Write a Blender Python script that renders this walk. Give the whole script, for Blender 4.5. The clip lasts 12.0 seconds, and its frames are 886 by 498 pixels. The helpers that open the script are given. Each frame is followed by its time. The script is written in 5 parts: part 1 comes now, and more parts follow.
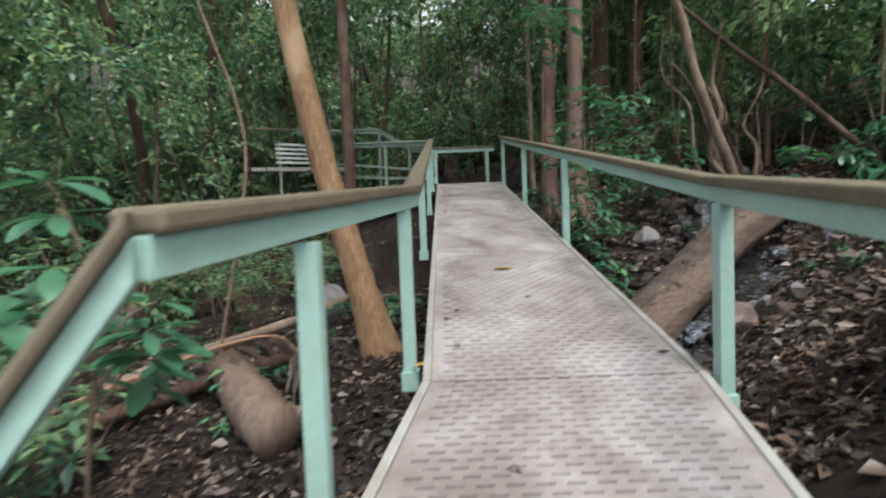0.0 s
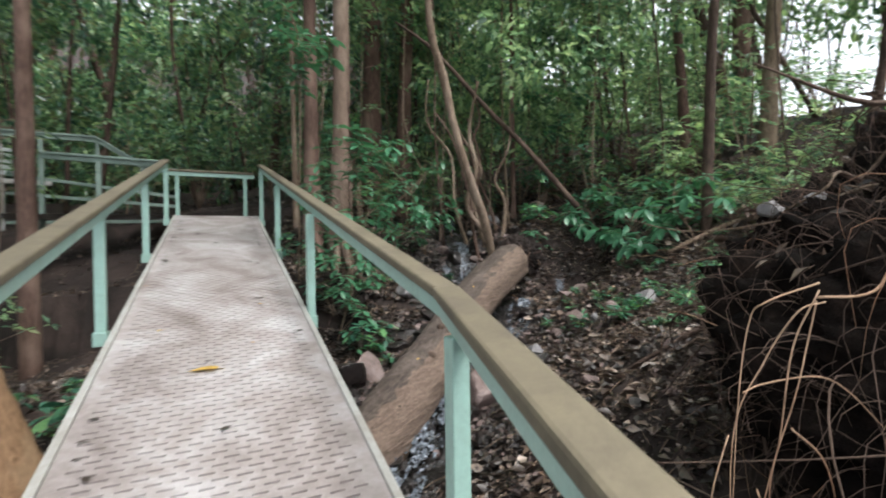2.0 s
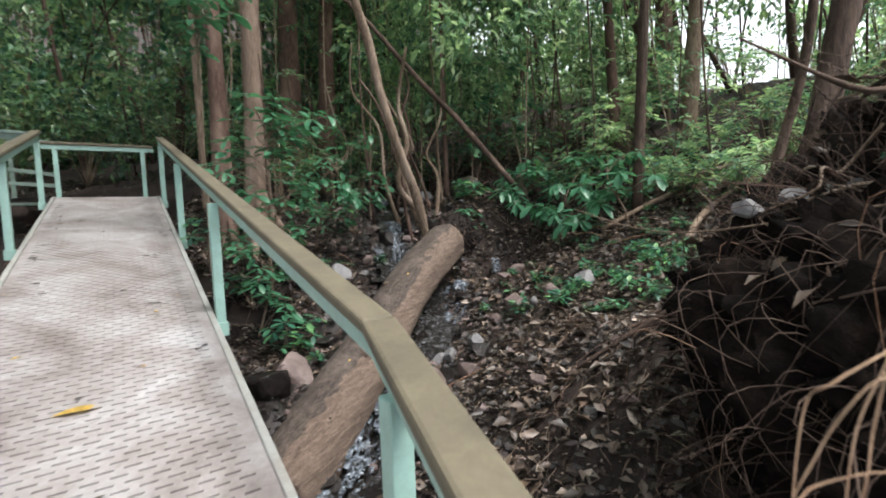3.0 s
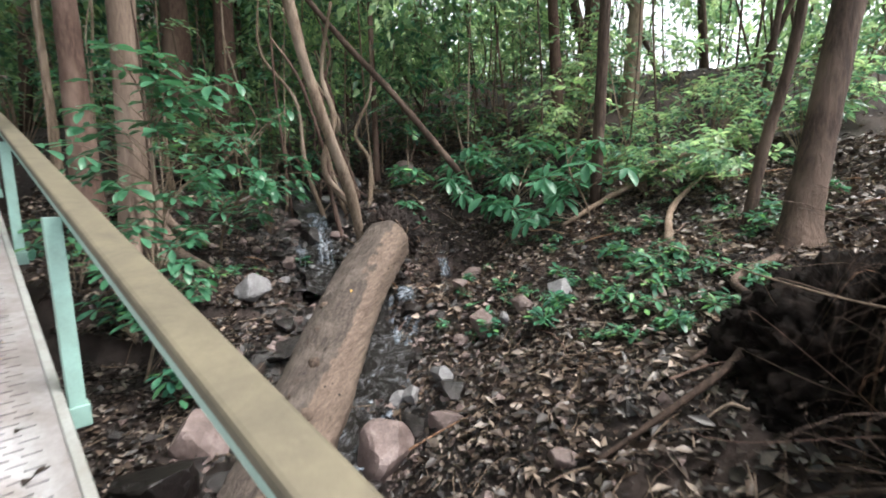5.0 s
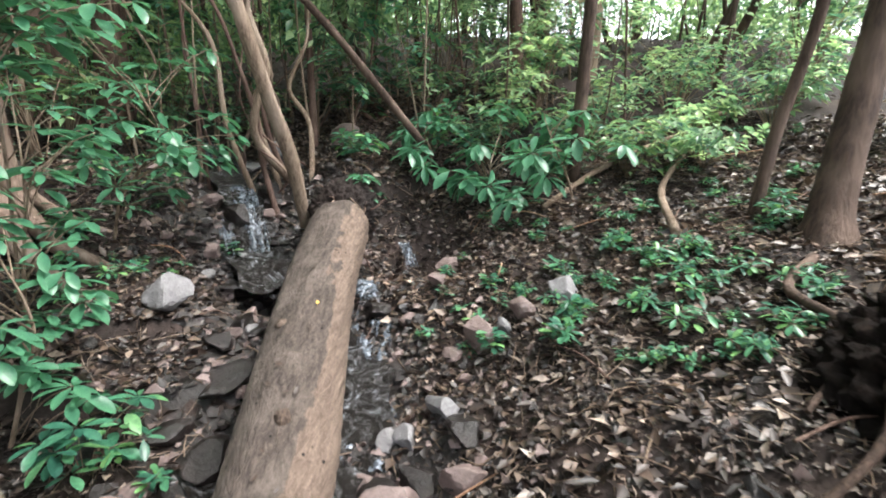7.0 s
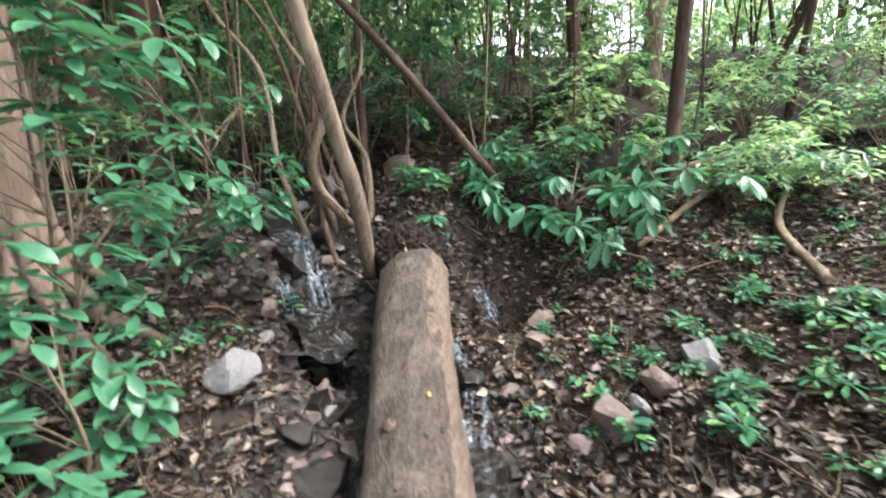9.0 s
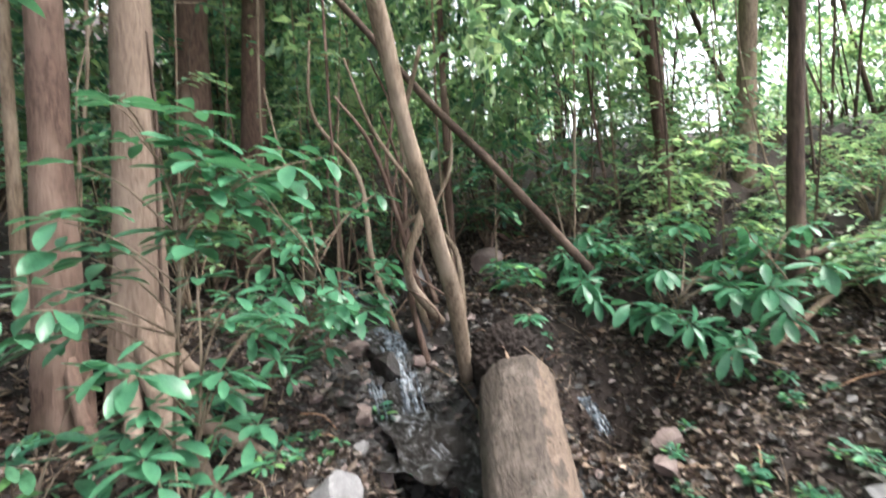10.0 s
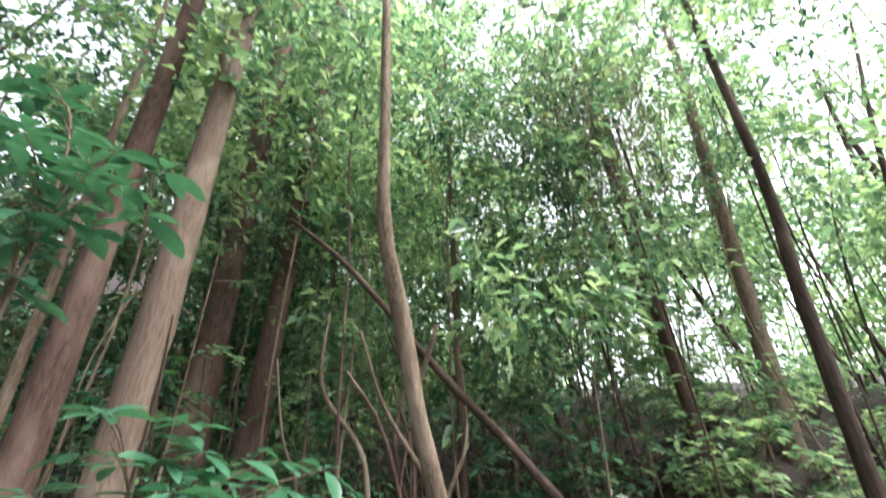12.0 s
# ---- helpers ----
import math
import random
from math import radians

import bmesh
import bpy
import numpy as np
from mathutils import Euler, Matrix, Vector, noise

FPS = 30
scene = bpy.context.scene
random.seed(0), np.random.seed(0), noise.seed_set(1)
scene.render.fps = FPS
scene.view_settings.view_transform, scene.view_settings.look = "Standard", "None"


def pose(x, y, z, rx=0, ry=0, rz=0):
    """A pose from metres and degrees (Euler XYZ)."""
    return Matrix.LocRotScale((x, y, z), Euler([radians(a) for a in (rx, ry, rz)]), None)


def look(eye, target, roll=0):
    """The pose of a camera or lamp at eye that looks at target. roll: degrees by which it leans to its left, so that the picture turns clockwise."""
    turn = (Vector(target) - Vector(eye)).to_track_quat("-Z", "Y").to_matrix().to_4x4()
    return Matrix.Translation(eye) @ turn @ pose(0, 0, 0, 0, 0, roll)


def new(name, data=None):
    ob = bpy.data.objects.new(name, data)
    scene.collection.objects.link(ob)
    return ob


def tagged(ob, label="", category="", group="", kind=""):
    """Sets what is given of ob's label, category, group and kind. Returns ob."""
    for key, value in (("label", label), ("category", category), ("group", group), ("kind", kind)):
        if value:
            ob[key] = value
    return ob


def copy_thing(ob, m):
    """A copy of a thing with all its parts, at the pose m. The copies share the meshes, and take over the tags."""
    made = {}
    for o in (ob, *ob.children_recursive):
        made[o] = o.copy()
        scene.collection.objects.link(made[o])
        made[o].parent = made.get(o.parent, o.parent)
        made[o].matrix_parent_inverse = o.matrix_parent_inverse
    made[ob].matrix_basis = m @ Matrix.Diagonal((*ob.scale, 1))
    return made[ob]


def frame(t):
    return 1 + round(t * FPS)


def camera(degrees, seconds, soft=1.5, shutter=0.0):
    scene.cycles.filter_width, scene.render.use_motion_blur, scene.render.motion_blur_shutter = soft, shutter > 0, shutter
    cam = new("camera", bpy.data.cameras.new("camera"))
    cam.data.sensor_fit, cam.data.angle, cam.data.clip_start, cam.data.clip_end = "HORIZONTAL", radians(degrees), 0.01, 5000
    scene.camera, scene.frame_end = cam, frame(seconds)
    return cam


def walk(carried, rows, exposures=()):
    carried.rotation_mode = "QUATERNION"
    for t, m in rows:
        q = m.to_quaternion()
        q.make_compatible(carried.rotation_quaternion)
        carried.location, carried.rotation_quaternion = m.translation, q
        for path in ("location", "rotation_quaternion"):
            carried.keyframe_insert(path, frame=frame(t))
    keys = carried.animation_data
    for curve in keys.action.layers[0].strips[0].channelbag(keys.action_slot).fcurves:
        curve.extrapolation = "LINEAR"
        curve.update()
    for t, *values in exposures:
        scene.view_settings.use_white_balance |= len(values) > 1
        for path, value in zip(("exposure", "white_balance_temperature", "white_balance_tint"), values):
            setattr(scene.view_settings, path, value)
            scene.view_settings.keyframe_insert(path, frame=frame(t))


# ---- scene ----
cam = camera(87.4, 12.0, soft=1.8, shutter=0.55)
SKY, SUN, STOPS = 0.13, 2.0, 2.4
PATH = [
    (0, (0.042, 0.254, 1.202), (0.029, 2.252, 1.116), -2.2),
    (0.5, (0.182, 0.514, 1.352), (0.362, 2.505, 1.295), -1.2),
    (1, (0.34, 0.729, 1.388), (0.773, 2.682, 1.363), -1.7),
    (1.5, (0.512, 0.835, 1.521), (1.146, 2.731, 1.488), -0.8),
    (2, (0.577, 0.973, 1.576), (1.448, 2.773, 1.559), -0.8),
    (2.5, (0.651, 1.13, 1.691), (1.69, 2.838, 1.609), -1.7),
    (3, (0.757, 1.327, 1.726), (1.877, 2.977, 1.571), -2.0),
    (3.5, (0.91, 1.545, 1.822), (2.075, 3.155, 1.60), -1.8),
    (3.7, (0.925, 1.625, 1.85), (2.11, 3.215, 1.605), -1.9),
    (5.3, (1.09, 2.55, 1.951), (2.546, 3.90, 1.701), -0.4),
    (5.5, (1.137, 2.665, 1.966), (2.59, 4.017, 1.725), 1.2),
    (6, (1.216, 2.95, 1.975), (2.638, 4.32, 1.658), -0.5),
    (6.5, (1.254, 3.193, 1.998), (2.829, 4.365, 1.614), 1.1),
    (6.7, (1.271, 3.272, 2.022), (2.897, 4.355, 1.597), 0.3),
    (8.3, (1.506, 3.953, 2.137), (3.093, 5.096, 1.72), -0.5),
    (8.5, (1.505, 4.035, 2.152), (3.088, 5.19, 1.752), 0),
    (9, (1.472, 4.276, 2.232), (3.077, 5.416, 1.878), -1.6),
    (9.5, (1.415, 4.463, 2.355), (2.936, 5.747, 2.159), -2.6),
    (10, (1.436, 4.605, 2.431), (2.899, 5.968, 2.416), -2.9),
    (10.5, (1.493, 4.695, 2.523), (2.902, 6.094, 2.763), -1.8),
    (11, (1.527, 4.731, 2.627), (2.904, 6.086, 3.144), -2.7),
    (11.5, (1.537, 4.72, 2.711), (2.897, 5.975, 3.471), -2.6),
    (12, (1.511, 4.718, 2.782), (2.79, 5.911, 3.752), -1.9),
]
walk(cam, [(t, look(eye, target, roll)) for t, eye, target, roll in PATH], [(0, STOPS - 0.85), (1.5, STOPS - 0.6), (3.5, STOPS - 0.4), (5.5, STOPS + 0.05), (8.5, STOPS + 0.45), (10.5, STOPS + 0.5), (12, STOPS + 0.06)])


# ---- world and light ----
world = bpy.data.worlds.new("forest_sky")
scene.world = world
world.use_nodes = True
wn = world.node_tree.nodes
sky = wn.new("ShaderNodeTexSky")
sky.sky_type, sky.sun_disc = "NISHITA", False
sky.sun_elevation, sky.sun_rotation = radians(63), radians(153.4)
sky.dust_density, sky.air_density = 3.0, 1.2
haze = wn.new("ShaderNodeHueSaturation")
haze.inputs["Saturation"].default_value = 0.3
world.node_tree.links.new(sky.outputs[0], haze.inputs["Color"])
world.node_tree.links.new(haze.outputs[0], wn["Background"].inputs[0])
wn["Background"].inputs[1].default_value = SKY
sun = new("sun", bpy.data.lights.new("sun", "SUN"))
sun.data.energy, sun.data.angle, sun.data.color = SUN, radians(20), (1.0, 0.97, 0.93)
sun.matrix_world = look((2.5, -5.0, 11.0), (0.0, 0.0, 0.0))


# ---- materials ----
def material(name, rough=0.7, metal=0.0, spec=0.5):
    m = bpy.data.materials.new(name)
    m.use_nodes = True
    n, k = m.node_tree.nodes, m.node_tree.links
    b = n["Principled BSDF"]
    b.inputs["Roughness"].default_value, b.inputs["Metallic"].default_value = rough, metal
    b.inputs["Specular IOR Level"].default_value = spec
    return m, n, k, b


def coords(n, k, scale, kind="Object"):
    tc, mp = n.new("ShaderNodeTexCoord"), n.new("ShaderNodeMapping")
    mp.inputs["Scale"].default_value = scale
    k.new(tc.outputs[kind], mp.inputs[0])
    return mp.outputs[0]


def noise_tex(n, k, vec, scale, detail=5.0, rough=0.6, warp=0.0):
    t = n.new("ShaderNodeTexNoise")
    t.inputs["Scale"].default_value, t.inputs["Detail"].default_value = scale, detail
    t.inputs["Roughness"].default_value, t.inputs["Distortion"].default_value = rough, warp
    k.new(vec, t.inputs["Vector"])
    return t.outputs["Fac"]


def ramp(n, k, fac, stops):
    r = n.new("ShaderNodeValToRGB")
    e = r.color_ramp.elements
    while len(e) < len(stops):
        e.new(0.5)
    for el, (p, c) in zip(e, stops):
        el.position, el.color = p, (*c, 1)
    k.new(fac, r.inputs[0])
    return r.outputs[0]


def mixed(n, k, fac, a, b, mode="MIX"):
    m = n.new("ShaderNodeMix")
    m.data_type, m.blend_type = "RGBA", mode
    for sock, v in ((m.inputs["Factor"], fac), (m.inputs["A"], a), (m.inputs["B"], b)):
        if isinstance(v, (int, float)):
            sock.default_value = v
        elif isinstance(v, tuple):
            sock.default_value = (*v, 1)
        else:
            k.new(v, sock)
    return m.outputs["Result"]


def bumped(n, k, b, height, strength=0.4, dist=0.02):
    u = n.new("ShaderNodeBump")
    u.inputs["Strength"].default_value, u.inputs["Distance"].default_value = strength, dist
    k.new(height, u.inputs["Height"])
    k.new(u.outputs[0], b.inputs["Normal"])


def bark(name, dark, light, pale, grain=6.0):
    m, n, k, b = material(name, 0.85, spec=0.25)
    long = coords(n, k, (grain * 3, grain * 3, grain * 0.45))
    fine = noise_tex(n, k, long, 2.2, 8, 0.65, 0.4)
    big = noise_tex(n, k, coords(n, k, (1, 1, 0.5)), 2.3, 4)
    c = mixed(n, k, ramp(n, k, fine, [(0.36, (0, 0, 0)), (0.66, (1, 1, 1))]), dark, light)
    c = mixed(n, k, ramp(n, k, big, [(0.5, (0, 0, 0)), (0.68, (1, 1, 1))]), c, pale)
    k.new(c, b.inputs["Base Color"])
    bumped(n, k, b, fine, 0.7, 0.03)
    return m


def leafy(name, colours, rough=0.38, glow=0.35):
    m, n, k, b = material(name, rough, spec=0.5)
    g = n.new("ShaderNodeNewGeometry")
    c = ramp(n, k, g.outputs["Random Per Island"], [(i / (len(colours) - 1), c) for i, c in enumerate(colours)])
    vein = noise_tex(n, k, coords(n, k, (1, 1, 1)), 38.0, 3)
    c = mixed(n, k, 1.0, c, ramp(n, k, vein, [(0.35, (0.72, 0.74, 0.78)), (0.65, (1.2, 1.17, 1.15))]), "MULTIPLY")
    v = noise_tex(n, k, coords(n, k, (1, 1, 1)), 0.9, 3)
    c = mixed(n, k, 1.0, c, ramp(n, k, v, [(0.35, (0.6, 0.66, 0.66)), (0.68, (1.25, 1.15, 1.0))]), "MULTIPLY")
    k.new(c, b.inputs["Base Color"])
    t = n.new("ShaderNodeBsdfTranslucent")
    warm = mixed(n, k, 1.0, c, (1.2, 1.2, 0.95), "MULTIPLY")
    k.new(warm, t.inputs[0])
    s = n.new("ShaderNodeMixShader")
    s.inputs[0].default_value = glow
    k.new(b.outputs[0], s.inputs[1])
    k.new(t.outputs[0], s.inputs[2])
    k.new(s.outputs[0], n["Material Output"].inputs[0])
    return m


def speckled(name, stops, scale, rough=0.8, bump=0.5, fine=40.0, spec=0.3):
    m, n, k, b = material(name, rough, spec=spec)
    vec = coords(n, k, (1, 1, 1))
    big = noise_tex(n, k, vec, scale, 8, 0.65, 0.3)
    small = noise_tex(n, k, vec, fine, 6, 0.7)
    c = ramp(n, k, big, stops)
    c = mixed(n, k, 0.55, c, ramp(n, k, small, [(0.3, (0.45, 0.45, 0.45)), (0.7, (1.35, 1.35, 1.35))]), "MULTIPLY")
    k.new(c, b.inputs["Base Color"])
    bumped(n, k, b, small, bump, 0.02)
    return m


soil = speckled("damp_soil", [(0.3, (0.006, 0.004, 0.0035)), (0.5, (0.017, 0.011, 0.0092)), (0.7, (0.046, 0.031, 0.026))], 1.6, 0.85, 0.8, 26.0)
# Soil taken near black: shade of the plate's hollows is in this colour.
shaded_soil = speckled("root_soil_with_shade", [(0.3, (0.003, 0.0024, 0.002)), (0.55, (0.010, 0.007, 0.006)), (0.75, (0.034, 0.022, 0.017))], 9.0, 0.95, 1.0, 30.0, 0.1)
rock_mat = speckled("pinkish_creek_stone", [(0.3, (0.07, 0.048, 0.043)), (0.52, (0.155, 0.112, 0.104)), (0.72, (0.27, 0.215, 0.207))], 4.0, 0.6, 0.5, 45.0, 0.5)
grey_rock = speckled("pale_grey_stone", [(0.3, (0.09, 0.086, 0.09)), (0.55, (0.19, 0.182, 0.187)), (0.75, (0.33, 0.32, 0.33))], 4.0, 0.6, 0.5, 45.0, 0.5)
# Wet stone, made darker still: the creek hollow's shade is in its colour.
wet_shaded_rock = speckled("wet_creek_stone_with_shade", [(0.3, (0.004, 0.003, 0.003)), (0.55, (0.013, 0.0095, 0.009)), (0.75, (0.045, 0.033, 0.032))], 5.0, 0.3, 0.7, 40.0, 0.5)
bark_pale = bark("pale_tan_bark", (0.115, 0.080, 0.063), (0.20, 0.145, 0.114), (0.27, 0.208, 0.168), 7.0)
bark_red = bark("reddish_brown_bark", (0.048, 0.028, 0.022), (0.12, 0.073, 0.058), (0.18, 0.122, 0.098), 8.0)
bark_ochre = bark("ochre_bark", (0.17, 0.10, 0.055), (0.34, 0.21, 0.12), (0.41, 0.29, 0.18), 7.0)
bark_dark = bark("dark_bark", (0.030, 0.020, 0.016), (0.085, 0.055, 0.042), (0.13, 0.09, 0.07), 6.0)
bark_grey = bark("greyish_vine_bark", (0.10, 0.07, 0.05), (0.24, 0.175, 0.13), (0.31, 0.24, 0.19), 8.0)
log_wood = bark("weathered_log", (0.036, 0.025, 0.020), (0.11, 0.077, 0.059), (0.175, 0.128, 0.10), 5.5)
log_pale = bark("stripped_log_side", (0.13, 0.082, 0.056), (0.27, 0.175, 0.122), (0.35, 0.255, 0.19), 5.5)


def log_material():
    """Grey-brown weathered wood, worn to paler bare wood along the flank that faces the bank, with dark borer holes."""
    m, n, k, b = material("worn_log", 0.82, spec=0.25)
    turned = n.new("ShaderNodeMapping")
    turned.vector_type = "POINT"
    turned.inputs["Rotation"].default_value = (0, 0, radians(-37.5))
    tc = n.new("ShaderNodeTexCoord")
    k.new(tc.outputs["Object"], turned.inputs[0])
    stretch = n.new("ShaderNodeMapping")
    stretch.inputs["Scale"].default_value = (1.6, 16, 16)
    k.new(turned.outputs[0], stretch.inputs[0])
    grain = noise_tex(n, k, stretch.outputs[0], 2.0, 9, 0.68, 0.5)
    blotch = noise_tex(n, k, tc.outputs["Object"], 4.5, 6, 0.65, 0.4)
    fine = noise_tex(n, k, tc.outputs["Object"], 55.0, 4, 0.7)
    c = mixed(n, k, ramp(n, k, grain, [(0.34, (0, 0, 0)), (0.66, (1, 1, 1))]), (0.034, 0.0265, 0.023), (0.105, 0.082, 0.070))
    c = mixed(n, k, ramp(n, k, blotch, [(0.5, (0, 0, 0)), (0.72, (1, 1, 1))]), c, (0.14, 0.114, 0.098))
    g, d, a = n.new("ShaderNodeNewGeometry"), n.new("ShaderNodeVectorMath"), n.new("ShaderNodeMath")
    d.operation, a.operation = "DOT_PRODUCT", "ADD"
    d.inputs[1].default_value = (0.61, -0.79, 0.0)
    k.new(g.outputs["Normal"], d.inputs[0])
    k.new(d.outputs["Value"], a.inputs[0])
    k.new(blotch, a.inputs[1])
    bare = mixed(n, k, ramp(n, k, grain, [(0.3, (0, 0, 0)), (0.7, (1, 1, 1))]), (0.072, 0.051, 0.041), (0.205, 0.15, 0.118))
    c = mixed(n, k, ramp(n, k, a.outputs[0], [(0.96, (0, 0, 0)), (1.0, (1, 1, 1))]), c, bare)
    holes = n.new("ShaderNodeTexVoronoi")
    holes.inputs["Scale"].default_value = 9.0
    k.new(tc.outputs["Object"], holes.inputs["Vector"])
    c = mixed(n, k, ramp(n, k, holes.outputs["Distance"], [(0.07, (1, 1, 1)), (0.11, (0, 0, 0))]), c, (0.012, 0.009, 0.008))
    c = mixed(n, k, 0.5, c, ramp(n, k, fine, [(0.3, (0.5, 0.5, 0.5)), (0.7, (1.3, 1.3, 1.3))]), "MULTIPLY")
    k.new(c, b.inputs["Base Color"])
    bumped(n, k, b, grain, 0.9, 0.03)
    return m


log_side = log_material()
straw = bark("dry_rootlet", (0.20, 0.105, 0.065), (0.36, 0.215, 0.14), (0.42, 0.29, 0.20), 9.0)

leaf_near = leafy("broad_green_leaf", [(0.026, 0.098, 0.070), (0.055, 0.190, 0.124), (0.085, 0.25, 0.142), (0.18, 0.38, 0.145)], 0.36, 0.36)
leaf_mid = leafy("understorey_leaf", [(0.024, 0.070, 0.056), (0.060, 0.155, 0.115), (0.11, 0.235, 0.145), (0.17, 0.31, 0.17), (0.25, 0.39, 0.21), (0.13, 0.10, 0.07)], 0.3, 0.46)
# Paler copy of the leaf colours: the clearing's brighter light is painted in.
leaf_lit = leafy("leaf_with_painted_light", [(0.075, 0.165, 0.115), (0.18, 0.33, 0.205), (0.32, 0.49, 0.28), (0.46, 0.60, 0.40)], 0.32, 0.58)
litter_mat = leafy("dead_leaf", [(0.010, 0.0066, 0.0058), (0.027, 0.017, 0.014), (0.052, 0.035, 0.029), (0.32, 0.26, 0.23), (0.06, 0.041, 0.033), (0.028, 0.017, 0.015), (0.013, 0.009, 0.0075), (0.15, 0.106, 0.085), (0.011, 0.007, 0.006)], 0.45, 0.1)
pale_leaf = leafy("pale_brown_dead_leaf", [(0.24, 0.15, 0.095), (0.36, 0.25, 0.17)], 0.6, 0.2)
yellow_leaf = leafy("yellowed_leaf", [(0.50, 0.31, 0.05), (0.55, 0.36, 0.10)], 0.55, 0.15)


def deck_material():
    m, n, k, b = material("worn_white_grating", 0.62, spec=0.4)
    vec = coords(n, k, (1, 1, 1))
    big = noise_tex(n, k, vec, 1.7, 6, 0.65, 0.6)
    small = noise_tex(n, k, vec, 24, 6, 0.7)
    c = ramp(n, k, big, [(0.33, (0.165, 0.138, 0.130)), (0.5, (0.265, 0.238, 0.232)), (0.66, (0.37, 0.355, 0.36))])
    c = mixed(n, k, 0.4, c, ramp(n, k, small, [(0.3, (0.55, 0.52, 0.5)), (0.6, (1.1, 1.1, 1.1))]), "MULTIPLY")
    k.new(c, b.inputs["Base Color"])
    bumped(n, k, b, small, 0.25, 0.004)
    return m


def painted(name, base, dirt, rough):
    m, n, k, b = material(name, rough, spec=0.45)
    vec = coords(n, k, (1, 1, 1))
    big = noise_tex(n, k, vec, 5.0, 7, 0.7, 0.5)
    small = noise_tex(n, k, vec, 60.0, 5, 0.7)
    c = mixed(n, k, ramp(n, k, big, [(0.42, (0, 0, 0)), (0.75, (1, 1, 1))]), base, dirt)
    c = mixed(n, k, 0.25, c, ramp(n, k, small, [(0.3, (0.6, 0.6, 0.6)), (0.7, (1.2, 1.2, 1.2))]), "MULTIPLY")
    k.new(c, b.inputs["Base Color"])
    bumped(n, k, b, small, 0.15, 0.003)
    return m


deck_mat = deck_material()
mint = painted("mint_green_paint", (0.285, 0.45, 0.40), (0.23, 0.34, 0.295), 0.42)
cap_mat = painted("weathered_tan_timber", (0.130, 0.110, 0.074), (0.080, 0.067, 0.048), 0.72)
# Mint rail paint darkened: shade on the far rails is in this colour.
shaded_mint = painted("grey_green_rail_with_shade", (0.17, 0.235, 0.205), (0.10, 0.13, 0.115), 0.65)
beam_mat = painted("grey_edge_channel", (0.33, 0.33, 0.315), (0.22, 0.20, 0.175), 0.5)
slat_mat = painted("pale_bench_slat", (0.45, 0.50, 0.50), (0.30, 0.33, 0.32), 0.55)


def water_material():
    m, n, k, b = material("shallow_creek_water", 0.12, spec=0.32)
    vec = coords(n, k, (1, 1, 1))
    w = noise_tex(n, k, vec, 9.0, 6, 0.7, 1.2)
    foam = noise_tex(n, k, vec, 5.0, 9, 0.75, 2.0)
    c = ramp(n, k, foam, [(0.48, (0.012, 0.010, 0.009)), (0.58, (0.06, 0.058, 0.06)), (0.72, (0.42, 0.46, 0.52))])
    k.new(c, b.inputs["Base Color"])
    bumped(n, k, b, w, 0.9, 0.08)
    return m


water_mat = water_material()
foam_mat = speckled("white_foam", [(0.38, (0.018, 0.020, 0.024)), (0.54, (0.10, 0.118, 0.145)), (0.72, (0.42, 0.46, 0.53))], 22.0, 0.25, 0.6, 30.0, 0.6)


# ---- mesh helpers ----
rng = np.random.default_rng(7)


def mesh(name, verts, faces, mat, smooth=True):
    me = bpy.data.meshes.new(name)
    if isinstance(faces, list):
        me.from_pydata(np.asarray(verts, float).tolist(), [], [list(map(int, f)) for f in faces])
    else:
        n, k = faces.shape
        me.vertices.add(len(verts))
        me.vertices.foreach_set("co", np.asarray(verts, np.float32).ravel())
        me.loops.add(n * k)
        me.loops.foreach_set("vertex_index", np.asarray(faces, np.int32).ravel())
        me.polygons.add(n)
        me.polygons.foreach_set("loop_start", np.arange(0, n * k, k, dtype=np.int32))
        me.update(calc_edges=True)
    for s in (mat if isinstance(mat, (list, tuple)) else [mat]):
        me.materials.append(s)
    me.shade_smooth() if smooth else me.shade_flat()
    return me


def solid(name, verts, faces, mat, parent=None, label="", smooth=True):
    ob = new(name, mesh(name, verts, faces, mat, smooth))
    ob.parent = parent
    return tagged(ob, label)


def part(name, bm, mat, parent, label="", smooth=False):
    me = bpy.data.meshes.new(name)
    bmesh.ops.recalc_face_normals(bm, faces=bm.faces)
    bm.to_mesh(me)
    bm.free()
    me.materials.append(mat)
    me.shade_smooth() if smooth else me.shade_flat()
    ob = new(name, me)
    ob.parent = parent
    return tagged(ob, label)


def empty(name, at, label, category, group="", kind=""):
    ob = new(name)
    ob.location = at
    ob.empty_display_size = 0.2
    return tagged(ob, label, category, group, kind)


def unit(v):
    v = np.asarray(v, float)
    return v / np.maximum(np.linalg.norm(v, axis=-1, keepdims=True), 1e-9)


def curve_points(pts, n):
    """Catmull-Rom through pts, n samples."""
    p = np.asarray(pts, float)
    if len(p) == 2:
        return p[0] + (p[1] - p[0]) * np.linspace(0, 1, n)[:, None]
    p = np.vstack([2 * p[0] - p[1], p, 2 * p[-1] - p[-2]])
    out = []
    for s in np.linspace(0, len(p) - 3 - 1e-6, n):
        i, f = int(s), s - int(s)
        a, b, c, d = p[i:i + 4]
        out.append(0.5 * (2 * b + (c - a) * f + (2 * a - 5 * b + 4 * c - d) * f * f + (3 * b - a - 3 * c + d) * f ** 3))
    return np.array(out)


